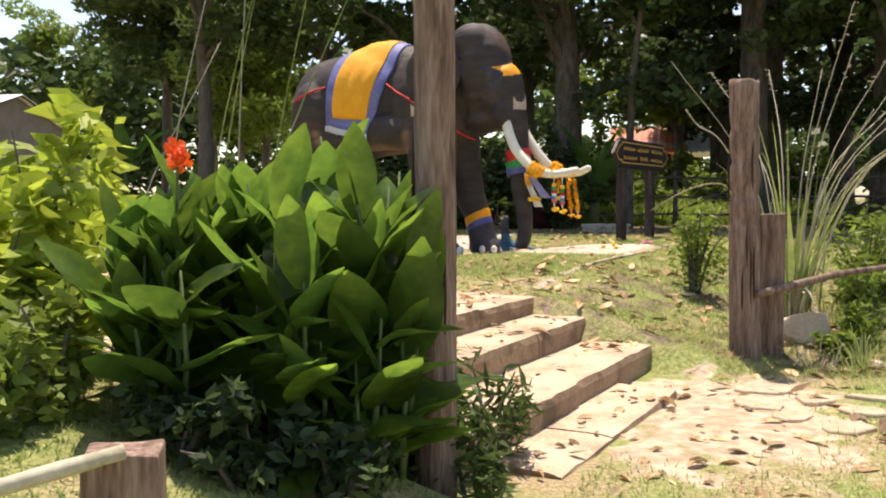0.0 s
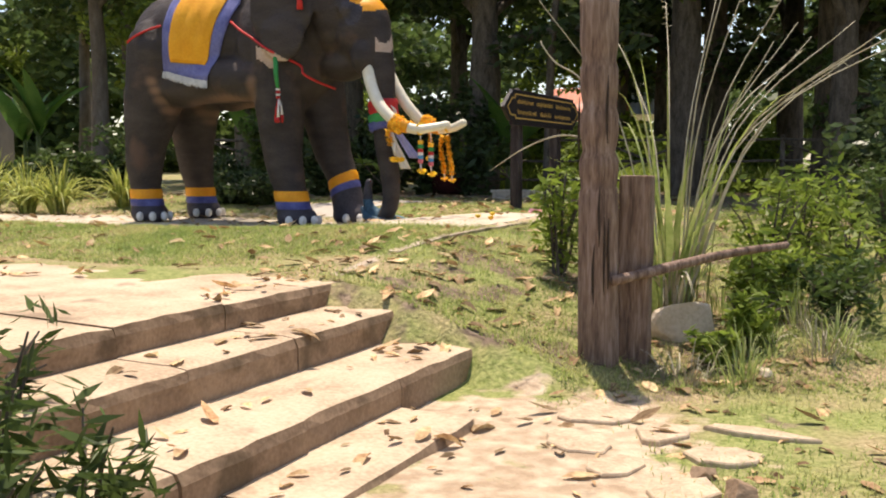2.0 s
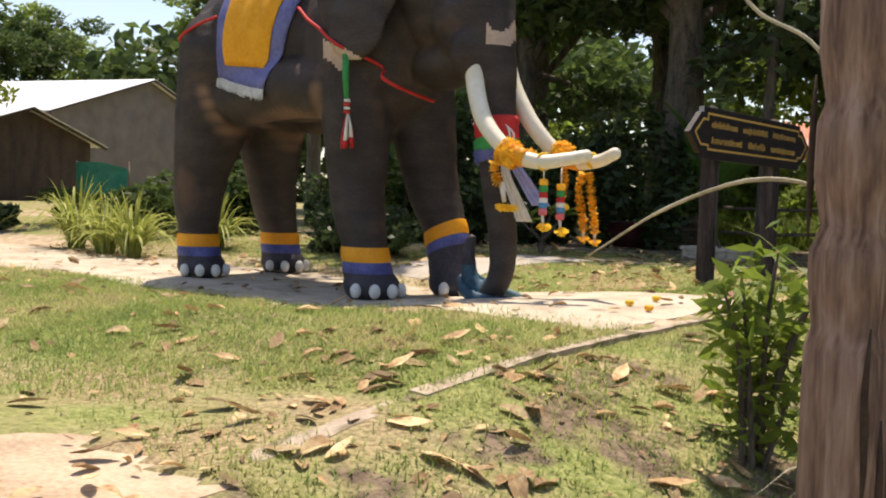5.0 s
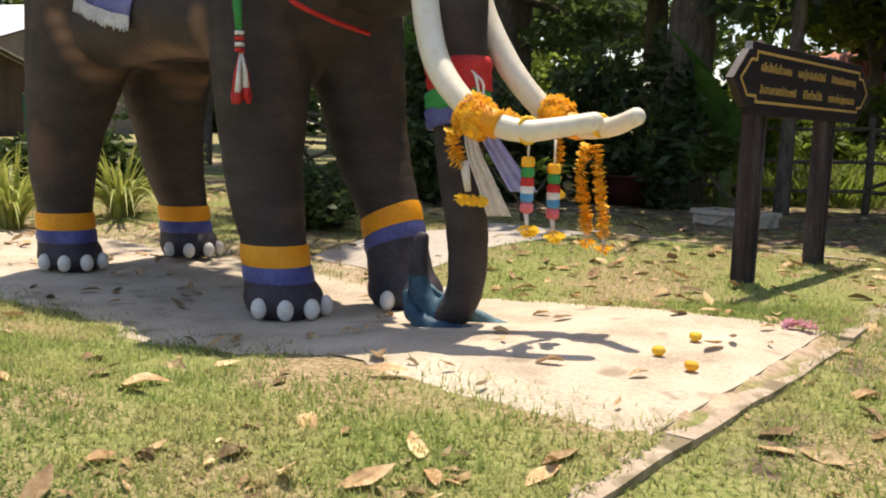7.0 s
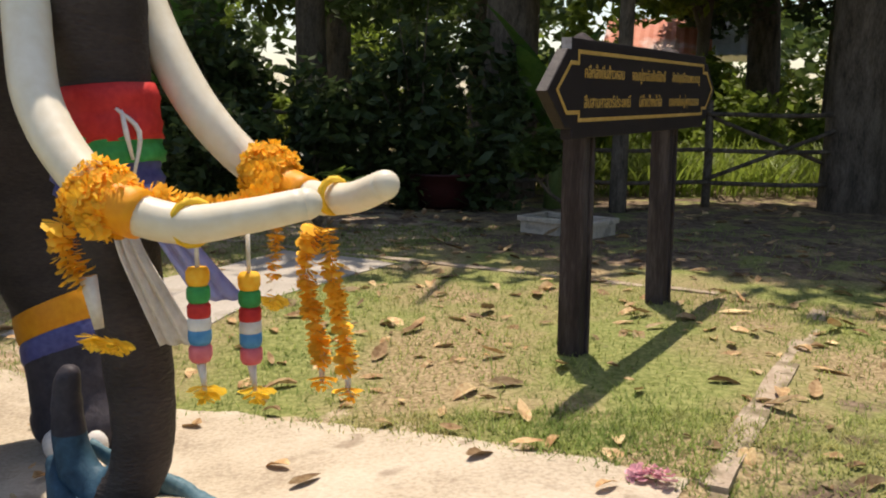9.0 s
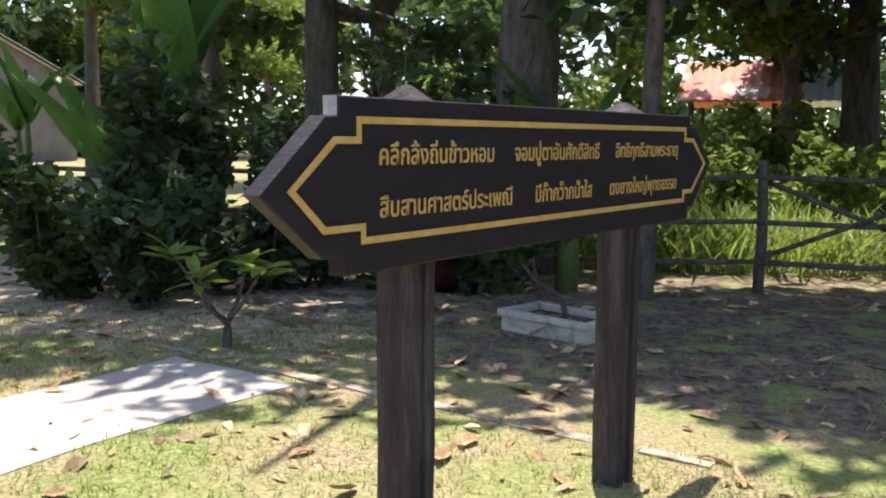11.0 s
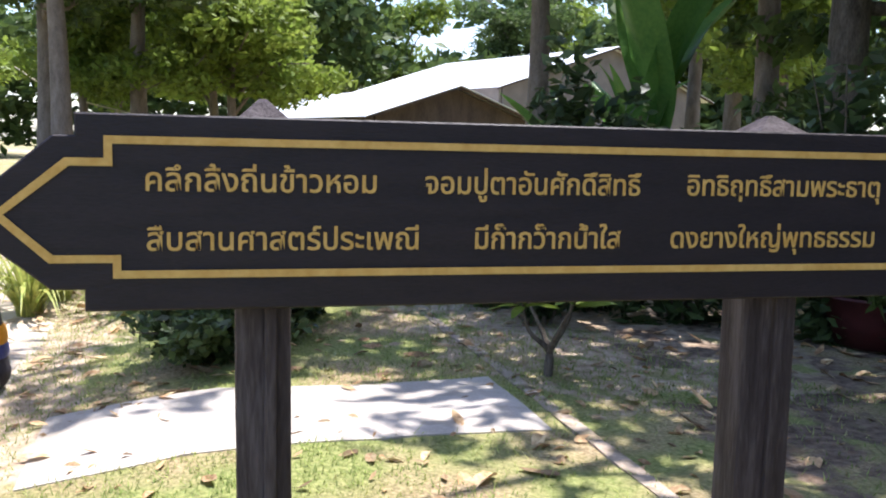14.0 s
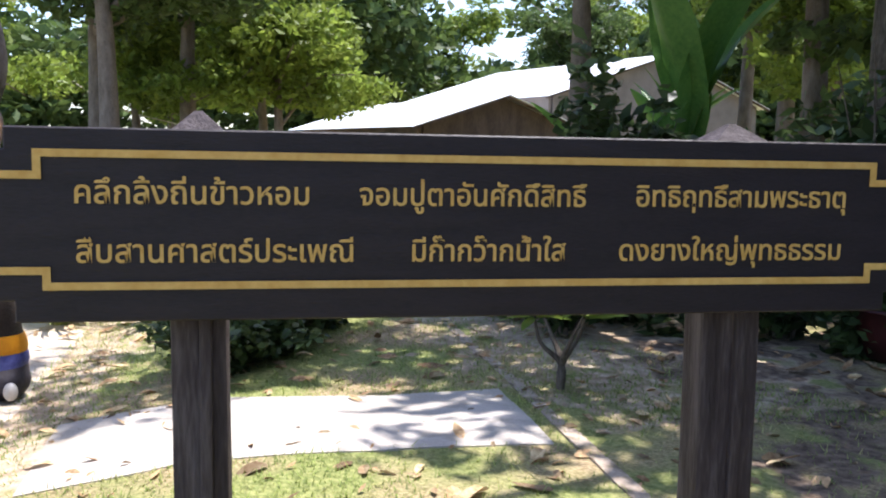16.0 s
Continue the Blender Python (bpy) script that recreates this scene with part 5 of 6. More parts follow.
# ---- plants ----
def leaf_blade(length, width, curl, seed, n=7, fold=0.25):
    """A broad pointed leaf along +x, with a folded midrib and a curl."""
    verts, faces = [], []
    rng = random.Random(seed)
    tw = rng.uniform(-0.35, 0.35)
    for i in range(n + 1):
        t = i / n
        w = width * (math.sin(math.pi * min(1, t * 0.93 + 0.06)) ** 0.75) * (1 - 0.25 * t)
        x = length * t
        z = -curl * length * t * t
        for k, s in enumerate((-1, -0.5, 0, 0.5, 1)):
            y = s * w / 2
            lift = fold * abs(s) * w / 2 + 0.05 * w * math.sin(t * 9 + s * 2 + seed)
            verts.append((x, y * math.cos(tw * t) - lift * math.sin(tw * t), z + lift * math.cos(tw * t) + y * math.sin(tw * t)))
    for i in range(n):
        for k in range(4):
            q = i * 5 + k
            faces.append((q, q + 1, q + 6, q + 5))
    return verts, faces


CANNA_LEAVES = [mesh_of("leaf", *leaf_blade(ln, wd, cu, s), M_CANNA, smooth=True) for ln, wd, cu, s in
                ((0.5, 0.26, 0.12, 1), (0.46, 0.28, 0.3, 2), (0.55, 0.28, 0.05, 3), (0.44, 0.26, 0.5, 4), (0.5, 0.3, 0.22, 5), (0.52, 0.24, 0.02, 6))]


def canna(x, y, tall, seed, flower=False, leaves=8, flop=0):
    rng = random.Random(seed)
    ob = thing("canna_plant", pose(x, y, height(x, y)), "canna lily with broad sunlit green leaves" + (" and an orange flower" if flower else ""), "plant", "canna lilies by the steps")
    lean = Vector((rng.uniform(-0.12, 0.12), rng.uniform(-0.12, 0.12), 1)) * tall
    tube("stalk", [(0, 0, -0.05), lean * 0.5 + Vector((0.02, 0, 0)), lean], [0.016, 0.012, 0.005], M_CANNA_STALK, ob, 7)
    w = rng.uniform(0, 6.28)
    for i in range(leaves):
        t = 0.04 + 0.96 * i / max(1, leaves - 1)
        w += 2.2 + rng.uniform(-0.5, 0.5)
        up = 34 + 44 * t - flop + rng.uniform(-14, 10)
        base = lean * (t * 0.8)
        m = Matrix.Translation(base) @ Euler((rng.uniform(-0.5, 0.5), -radians(up), w)).to_matrix().to_4x4()
        s = (0.72 + 0.3 * math.sin(math.pi * t)) * rng.uniform(0.8, 1.15) * min(1.0, 0.5 + 0.45 * tall)
        link("leaf", CANNA_LEAVES[rng.randrange(6)], ob, m @ Matrix.Diagonal((s, s, s, 1)))
    if flower:
        rng2 = random.Random(seed)
        pieces = [rosette(lean + Vector((rng2.uniform(-0.03, 0.03), rng2.uniform(-0.03, 0.03), 0.03 * k)), (rng2.uniform(-1, 1), rng2.uniform(-1, 1), 0.6), 0.055, rng2, 5) for k in range(3)]
        flower_mesh("flower", joined(pieces), M_FLOWER, ob)


rng = random.Random(21)
for i in range(46):
    x, y = rng.uniform(-0.78, 0.4), rng.uniform(2.85, 3.75)
    tall = (1.15 + 0.48 * x) * rng.uniform(0.78, 1.03) * (1.0 if y > 3.1 else 0.84)
    canna(x, y, tall, 100 + i, leaves=rng.randint(8, 10))
canna(-0.58, 3.12, 1.04, 77, True, 6)
for i in range(16):
    canna(rng.uniform(-0.5, 0.45), rng.uniform(2.85, 3.25), rng.uniform(0.45, 0.8), 150 + i, leaves=7, flop=20)
canna(0.16, 3.4, 1.42, 190, leaves=9)
canna(0.27, 3.55, 1.4, 191, leaves=9)


def tall_stalks(x, y, seed):
    """Bare flower stalks that stand over the canna leaves."""
    rng = random.Random(seed)
    ob = thing("tall_stalks", pose(x, y, height(x, y)), "tall thin pale grass stalks rising behind the canna leaves", "grass")
    for i in range(7):
        bx, by = rng.uniform(-0.45, 0.45), rng.uniform(-0.15, 0.15)
        dx, ln = rng.uniform(0.05, 0.8), rng.uniform(1.6, 2.3)
        p = spline([(bx, by, -0.05), (bx + dx * 0.35, by, ln * 0.5), (bx + dx, by + rng.uniform(-0.2, 0.2), ln)], 5)
        tube("stalk", p, ramp_along([0.006, 0.004, 0.002], len(p)), M_REED if i % 3 else M_DRYSTALK, ob, 5)


tall_stalks(-0.75, 3.85, 91)


def shrub(name, x, y, w, h, mat, seed, label, leaves=1800, leaf=0.06, stems=7, z=None, group="", long=2.2, droop=0.2):
    """A loose shrub of woody stems and separate leaf clumps."""
    rng = random.Random(seed)
    ob = thing(name, pose(x, y, height(x, y) if z is None else z), label, "shrub", group)
    pieces, blobs = [], []
    for i in range(stems):
        ang, reach = rng.uniform(0, 6.28), rng.uniform(0.2, 1.0)
        tip = Vector((math.cos(ang) * w * reach * 0.8, math.sin(ang) * w * reach * 0.8, h * rng.uniform(0.3, 0.95)))
        p = spline([(rng.uniform(-0.05, 0.05), rng.uniform(-0.05, 0.05), -0.1), tip * 0.5 + Vector((0, 0, 0.1 * h)), tip], 4)
        pieces.append(tube_data(p, ramp_along([0.014, 0.01, 0.004], len(p)), 5))
        for k in range(4):
            q = p[rng.randint(2, len(p) - 1)]
            s = rng.uniform(0.14, 0.3)
            blobs.append((tuple(q + Vector((rng.gauss(0, 0.12 * w), rng.gauss(0, 0.12 * w), rng.gauss(0, 0.08 * h)))), (s * w, s * w, s * h * 0.8)))
    v, f = joined(pieces)
    tagged(link("branchwork", mesh_of("branchwork", v, f, M_BARK), ob), kind="stuff")
    link("foliage", leaf_cloud("foliage", blobs, leaves, leaf, mat, seed, long, droop), ob)
    return ob


# beside the canna bed
for i, (x, y, w, h) in enumerate(((-1.25, 3.6, 0.42, 1.15), (-1.7, 4.3, 0.5, 1.3), (-1.2, 4.9, 0.4, 0.6), (-2.5, 5.6, 0.6, 1.1), (-1.4, 3.2, 0.36, 0.85), (-1.65, 3.7, 0.4, 1.0))):
    shrub("leafy_shrub", x, y, w, h, M_LEAF_YELLOW, 300 + i, "leafy shrub with yellow-green sunlit leaves", 520, 0.08, 9, group="shrubs beside the canna bed", long=2.4)
for i, (x, y) in enumerate(((-1.9, 4.1), (-0.8, 3.95), (-1.4, 4.0), (-0.95, 2.9), (-1.25, 3.2), (-1.1, 2.55), (-0.4, 2.72), (-0.1, 2.62), (0.2, 2.75))):
    shrub("low_weed", x, y, 0.34, 0.5 if i < 6 else 0.3, M_LEAF if i < 3 else M_LEAF_LIGHT if i < 6 else M_LEAF_DARK, 330 + i, "low dark green weed under the canna leaves", 500, 0.04, 6, group="weeds")
for i, (x, y, h) in enumerate(((0.62, 3.85, 0.75), (0.45, 4.25, 0.85), (0.78, 4.2, 0.5), (0.35, 3.7, 0.6), (0.72, 3.45, 0.4), (0.25, 4.7, 0.8))):
    shrub("slender_weed", x, y, 0.34, h, M_LEAF, 350 + i, "slender weed with narrow leaves at the foot of the steps", 120, 0.024, 7, group="weeds", long=6.0, droop=0.1)


def low_stump():
    ob = thing("sawn_stump", pose(-0.3, 1.95, height(-0.3, 1.95), 0, 0, 15), "short square sawn stump with a pale cut top", "stump")
    bm = bmesh.new()
    box(bm, (0.22, 0.2, 0.56), (0, 0, 0.1), bevel=0.012)
    bmesh.ops.subdivide_edges(bm, edges=bm.edges[:], cuts=3, use_grid_fill=True)
    for v in bm.verts:
        v.co += Vector((noise.noise(v.co * 6), noise.noise(v.co * 6 + Vector((3, 0, 0))), noise.noise(v.co * 5))) * 0.012
    part("timber", bm, M_POST, ob)


low_stump()
cut_pole("bamboo_pole", [(-0.68, 1.57, -0.13), (-0.48, 1.66, -0.09), (-0.25, 1.83, -0.05)], [0.022, 0.024, 0.022], "pale dry bamboo pole resting on the stump", M_DRYSTALK, 3)


def blades(name, x, y, count, length, width, spread, mat, label, seed, arch=0.5, category="grass", parent=None, base=0.12, group=""):
    """A tuft of long arching blades."""
    rng = random.Random(seed)
    ob = parent or thing(name, pose(x, y, height(x, y)), label, category, group)
    pieces = []
    for i in range(count):
        w, ln = rng.uniform(0, 6.28), length * rng.uniform(0.55, 1.1)
        out = spread * rng.uniform(0.15, 1.0)
        bx, by = math.cos(w) * base * rng.random(), math.sin(w) * base * rng.random()
        wd = width * rng.uniform(0.6, 1.2)
        px, py = -math.sin(w), math.cos(w)
        verts, faces, n = [], [], 7
        for k in range(n + 1):
            t = k / n
            r = out * ln * (t ** 1.5)
            z = ln * (t - arch * out * t ** 3)
            ww = wd * (1 - t) ** 0.6 * min(1, 0.5 + 3 * t)
            c = Vector((bx + math.cos(w) * r, by + math.sin(w) * r, z - 0.03))
            verts += [c + Vector((px * ww / 2, py * ww / 2, ww * 0.2)), c, c - Vector((px * ww / 2, py * ww / 2, -ww * 0.2))]
        for k in range(n):
            q = k * 3
            faces += [(q, q + 1, q + 4, q + 3), (q + 1, q + 2, q + 5, q + 4)]
        pieces.append((verts, faces))
    v, f = joined(pieces)
    link("tuft", mesh_of("tuft", v, f, mat, smooth=True), ob)
    return ob


def reeds(x, y, seed):
    ob = blades("reed_clump", x, y, 20, 2.2, 0.034, 0.5, M_REED, "tall green reed clump with dry arching flower stalks", seed, 0.7, "reeds", base=0.3)
    blades("", 0, 0, 24, 1.45, 0.085, 0.42, M_REED, "", seed + 1, 1.1, parent=ob, base=0.22)
    blades("", 0, 0, 60, 0.9, 0.03, 0.7, M_DRYSTALK, "", seed + 3, 1.2, parent=ob, base=0.3)
    rng = random.Random(seed + 2)
    for i in range(17):
        w, ln = rng.uniform(-0.6, 1.6) if i % 3 else rng.uniform(0, 6.28), rng.uniform(2.0, 3.3)
        out = rng.uniform(0.15, 0.75)
        p = spline([(0.1 * math.cos(w), 0.1 * math.sin(w), 0), (out * ln * 0.35 * math.cos(w), out * ln * 0.35 * math.sin(w), ln * 0.5), (out * ln * math.cos(w), out * ln * math.sin(w), ln * (1 - 0.35 * out))], 5)
        stalk = tube("stalk", p, ramp_along([0.008, 0.006, 0.003], len(p)), M_DRYSTALK, ob, 5)
        if i % 2:
            q = p[-1]
            pieces = []
            for k in range(9):
                d = Vector((rng.gauss(0, 1), rng.gauss(0, 1), rng.gauss(0, 0.6))).normalized()
                pieces.append(tube_data([q - (p[-1] - p[-3]) * 0.1 * k, q - (p[-1] - p[-3]) * 0.1 * k + d * 0.05], [0.004, 0.002], 4))
            v, f = joined(pieces)
            tagged(link("seed_head", mesh_of("seed_head", v, f, M_DRYSTALK), stalk), kind="stuff")
    return ob


reeds(3.62, 8.02, 401)
for pts in ([(3.250, 8.000, 0.350), (2.969, 7.645, 0.703), (2.740, 7.354, 0.773), (2.504, 7.519, 0.695), (2.268, 7.684, 0.536)],
            [(3.011, 7.86, 1.055), (2.9, 7.901, 1.218), (2.754, 7.946, 1.312), (2.663, 7.979, 1.432), (2.649, 8.021, 1.478)]):
    cut_pole("dry_stalk", pts, [0.007, 0.006, 0.006, 0.005, 0.003], "bare pale dry stalk arching past the post", M_DRYSTALK)
for i, (x, y, w, h, mat) in enumerate(((2.86, 8.55, 0.42, 0.95, M_LEAF_LIGHT), (4.0, 7.4, 0.4, 0.4, M_LEAF_LIGHT), (4.7, 7.7, 0.5, 0.5, M_LEAF), (5.2, 8.5, 0.6, 0.7, M_LEAF_LIGHT), (4.4, 8.1, 0.45, 0.6, M_LEAF_LIGHT),
                                       (5.9, 9.4, 0.6, 0.8, M_LEAF), (3.7, 7.1, 0.22, 0.22, M_LEAF_LIGHT), (6.6, 8.6, 0.6, 0.7, M_LEAF), (5.6, 7.6, 0.5, 0.4, M_LEAF_LIGHT), (5.7, 10.2, 0.5, 0.6, M_LEAF_LIGHT), (6.3, 10.9, 0.6, 0.7, M_LEAF), (6.9, 9.8, 0.6, 0.6, M_LEAF_LIGHT), (4.6, 8.7, 0.5, 0.85, M_LEAF_LIGHT), (5.1, 9.3, 0.6, 0.9, M_LEAF_LIGHT), (4.25, 7.95, 0.4, 0.6, M_LEAF_LIGHT))):
    shrub("wild_shrub", x, y, w, h, mat, 440 + i, "wild green shrub in rough grass behind the post", 520, 0.035, 11, group="wild shrubs", long=3.0)
rng = random.Random(31)
for i in range(26):
    x, y = rng.uniform(3.4, 6.6), rng.uniform(6.4, 10.0)
    blades("grass_tuft", x, y, 46, rng.uniform(0.25, 0.5), 0.012, 0.8, M_REED if i % 3 else M_DRYSTALK, "tuft of rough half-dry grass", 460 + i, 0.9, "grass", group="rough grass tufts", base=0.2)


for i, (x, y) in enumerate(((6.9, 11.4), (7.7, 13.0), (8.5, 14.6), (7.3, 10.0), (9.2, 12.2), (8.4, 9.0), (10.2, 10.6))):
    shrub("border_shrub", x, y, 0.9, 1.7, M_LEAF_DARK, 480 + i, "tall dark green shrub along the garden border", 1900, 0.07, 12, group="border shrubs", long=2.2)


def stone(x, y, size, seed, label, name="stone", mat=M_ROCK, rz=0.0, sink=0.35):
    rng = random.Random(seed)
    bm = bmesh.new()
    bmesh.ops.create_icosphere(bm, subdivisions=3, radius=1.0)
    cuts = [(Vector((rng.gauss(0, 1), rng.gauss(0, 1), rng.gauss(0, 1))).normalized(), rng.uniform(0.42, 0.72)) for _ in range(9)]
    for v in bm.verts:
        for n, d in cuts:
            k = v.co.dot(n)
            if k > d:
                v.co -= n * (k - d)
        v.co *= 1 + 0.06 * noise.noise(v.co * 3 + Vector((seed, 0, 0)))
        v.co = Vector((v.co.x * size[0], v.co.y * size[1], v.co.z * size[2]))
    me = bpy.data.meshes.new(name)
    bm.to_mesh(me)
    bm.free()
    me.materials.append(mat)
    ob = link(name, me, None, pose(x, y, height(x, y) + size[2] * (1 - sink) * 0.7, 0, 0, rz))
    return tagged(ob, label, "stone", "loose stones")


stone(3.62, 7.55, (0.25, 0.18, 0.26), 3, "pale angular boulder beside the posts", sink=0.75)
stone(3.95, 6.85, (0.07, 0.06, 0.05), 5, "small pale stone in the grass")


def paving_fragment(x, y, rx, ry, rz, seed, label="broken angular paving slab lying in the sand"):
    """A flat cast slab broken along straight, chipped edges."""
    rng = random.Random(seed)
    n = 7
    ring = []
    for k in range(n):
        w = 2 * math.pi * (k + rng.uniform(-0.3, 0.3)) / n
        ring.append(Vector((rx * math.cos(w) * rng.uniform(0.85, 1.1), ry * math.sin(w) * rng.uniform(0.85, 1.1), 0)))
    rim = []
    for k in range(n):
        p, q = ring[k], ring[(k + 1) % n]
        for t in (0, 0.33, 0.66):
            rim.append(p.lerp(q, t) * (1 + rng.uniform(-0.04, 0.04)))
    m = len(rim)
    verts = [(p.x, p.y, -0.03) for p in rim] + [(p.x, p.y, 0.028) for p in rim] + [(p.x * 0.96, p.y * 0.96, 0.036) for p in rim]
    faces = [(k, (k + 1) % m, m + (k + 1) % m, m + k) for k in range(m)] + [(m + k, m + (k + 1) % m, 2 * m + (k + 1) % m, 2 * m + k) for k in range(m)]
    faces += [tuple(range(2 * m, 3 * m)), tuple(range(m - 1, -1, -1))]
    gx = (height(x + 0.15, y) - height(x - 0.15, y)) / 0.3
    gy = (height(x, y + 0.15) - height(x, y - 0.15)) / 0.3
    tilt = Vector((0, 0, 1)).rotation_difference(Vector((-gx + rng.uniform(-0.05, 0.05), -gy + rng.uniform(-0.05, 0.05), 1))).to_matrix().to_4x4()
    ob = link("paving_fragment", mesh_of("paving_fragment", verts, faces, M_STEP), None, pose(x, y, height(x, y) - 0.016) @ tilt @ pose(0, 0, 0, 0, 0, rz))
    tagged(ob, label, "paving", "broken paving")


for k, (x, y, rx, ry, rz) in enumerate(((2.78, 6.0, 0.24, 0.17, 20), (3.04, 5.7, 0.2, 0.15, 60), (3.24, 5.32, 0.19, 0.15, 10), (2.93, 4.9, 0.22, 0.17, 75), (2.6, 5.55, 0.2, 0.14, 130), (2.72, 5.2, 0.17, 0.12, 40))):
    paving_fragment(x, y, rx, ry, rz, 800 + k)
paving_fragment(3.5, 5.69, 0.3, 0.085, -28, 820, "long narrow concrete fragment in the grass")
stone(3.12, 4.72, (0.1, 0.09, 0.07), 13, "reddish broken brick lump", "brick_lump", M_RISER, 10)
stone(3.06, 5.04, (0.08, 0.06, 0.05), 14, "reddish broken brick lump", "brick_lump", M_RISER, 50)

# behind the statue
for i, (x, y, s) in enumerate(((-4.6, 15.4, 1.0), (-5.4, 15.9, 1.1), (-3.9, 14.9, 0.9), (-6.6, 15.0, 0.9), (-7.6, 14.4, 1.0), (-3.2, 15.7, 0.8), (-8.6, 15.2, 1.0))):
    blades("striped_grass", x, y, 110, 1.15 * s, 0.055, 1.0, M_YELLOWGRASS, "clump of yellow striped ornamental grass", 500 + i, 0.9, "grass", group="ornamental grass clumps")
for i, (a, b, w, h) in enumerate(((-7.39, 13.31, 0.8, 0.55), (-7.97, 13.5, 0.7, 0.52), (-8.7, 13.95, 0.75, 0.9))):
    p = site(a, b)
    shrub("round_shrub", p.x, p.y, w, h, M_LEAF_DARK, 520 + i, "low dense dark green garden shrub", 3600, 0.05, 16, group="garden shrubs", long=1.7)
rng = random.Random(9)
for i in range(15):
    x, y = -13.5 + 1.0 * i + rng.uniform(-0.3, 0.3), 18.4 + rng.uniform(-0.8, 0.8) + 0.02 * i
    if x > -0.2:
        break
    if -4.8 < x < -2.1:
        continue
    shrub("hedge_shrub", x, y, 0.8, rng.uniform(0.4, 0.7) if x < -3.5 else rng.uniform(0.9, 1.4), M_LEAF_DARK if i % 3 else M_LEAF, 560 + i, "dark green shrub in the row behind the lawn", 1900, 0.075, 9, group="shrubs behind the lawn", long=2.0)
for i in range(9):
    x, y = -1.2 + 0.75 * i + rng.uniform(-0.2, 0.2), 19.2 + rng.uniform(-0.4, 0.6)
    h = rng.uniform(1.7, 2.9)
    if x > 2.6:
        break
    shrub("shade_shrub", x, y, 0.8, h, M_LEAF_DARK, 600 + i, "dark shade shrub under the tall trees", 1900, 0.08, 9, group="shrubs behind the lawn", long=2.2)
for i in range(12):
    x, y = -3.5 + 1.5 * i + rng.uniform(-0.5, 0.5), 33 + rng.uniform(-1, 1)
    shrub("sunlit_bush", x, y, 1.4, rng.uniform(1.6, 3.2), M_LEAF_LIGHT, 640 + i, "sunlit green bush beyond the fence", 1500, 0.13, 9, group="bushes beyond the fence", long=2.0)


for i, (x, y) in enumerate(((4.2, 25.2), (5.6, 25.8), (7.0, 25.0), (8.4, 26.0), (3.0, 26.2), (10.0, 25.4), (6.3, 27.5))):
    shrub("sunlit_bush", x, y, 1.0, 1.3 + 0.25 * (i % 3), M_LEAF_LIGHT, 660 + i, "sunlit green bush beyond the fence", 1100, 0.1, 10, group="bushes beyond the fence", long=2.0)


shrub("sunlit_bush", 4.15, 23.6, 0.85, 3.1, M_LEAF_LIGHT, 670, "tall sunlit green bush beyond the fence", 1600, 0.1, 12, group="bushes beyond the fence", long=2.0)
for i, (x, y, h) in enumerate(((-4.5, 17.5, 1.1), (-3.9, 18.1, 1.2), (-5.3, 17.2, 1.0))):
    shrub("hedge_shrub", x, y, 0.75, h, M_LEAF, 680 + i, "loose green shrub with brownish twigs beside the lawn", 1500, 0.06, 12, group="shrubs behind the lawn", long=2.4)


def banana(x, y, n, tall, seed, up=(48, 82)):
    rng = random.Random(seed)
    ob = thing("banana_plant", pose(x, y, height(x, y)), "banana plant with huge upright green leaves", "plant", "banana plants")
    tube("stem", [(0, 0, -0.1), (0.02, 0, tall * 0.25), (0, 0.02, tall * 0.45)], [0.12, 0.1, 0.06], M_CANNA_STALK, ob, 10)
    for i in range(n):
        w = 2 * math.pi * i / n + rng.uniform(-0.4, 0.4)
        v, f = leaf_blade(tall * rng.uniform(0.55, 0.75), tall * 0.2, rng.uniform(0.05, 0.45), seed + i, 14, 0.3)
        m = Matrix.Translation((0, 0, tall * 0.4)) @ Euler((rng.uniform(-0.6, 0.6), -radians(rng.uniform(*up)), w)).to_matrix().to_4x4()
        link("leaf", mesh_of("leaf", v, f, M_BANANA, smooth=True), ob, m)


banana(-1.4, 21.0, 4, 4.0, 700, (74, 88))
banana(-2.1, 20.6, 5, 2.3, 710)
banana(-14.6, 38.0, 6, 4.6, 720)
banana(-15.6, 39.0, 6, 4.0, 730)
banana(3.2, 19.6, 6, 2.2, 740)


# ---- fence ----
def fence():
    ob = tagged(new("rail_fence"), "dark weathered pole fence with crossed braces behind the trees", "fence")
    xs = [-3.0, -0.8, 1.4, 3.2, 5.0, 6.8, 8.6, 10.4]
    line = [(x, 19.95 - 0.05 * x) for x in xs]
    for i, (x, y) in enumerate(line):
        g = height(x, y)
        tube("post", [(x, y, g - 0.2), (x + 0.02, y, g + 0.6), (x, y, g + 1.25)], [0.055, 0.05, 0.045], M_BARK, ob, 8, 0.1, i)
    for i in range(len(line) - 1):
        (x0, y0), (x1, y1) = line[i], line[i + 1]
        for z in (0.3, 0.68, 1.1):
            tube("rail", [(x0, y0 - 0.05, z), ((x0 + x1) / 2, (y0 + y1) / 2 - 0.05, z - 0.02), (x1, y1 - 0.05, z + 0.01)], [0.028, 0.026, 0.026], M_BARK, ob, 6, 0.1, i)
        if i % 2 == 0:
            tube("brace", [(x0, y0 - 0.08, 0.35), (x1, y1 - 0.08, 1.08)], [0.025, 0.025], M_BARK, ob, 6)
            tube("brace", [(x0, y0 + 0.06, 1.08), (x1, y1 + 0.06, 0.35)], [0.025, 0.025], M_BARK, ob, 6)


fence()


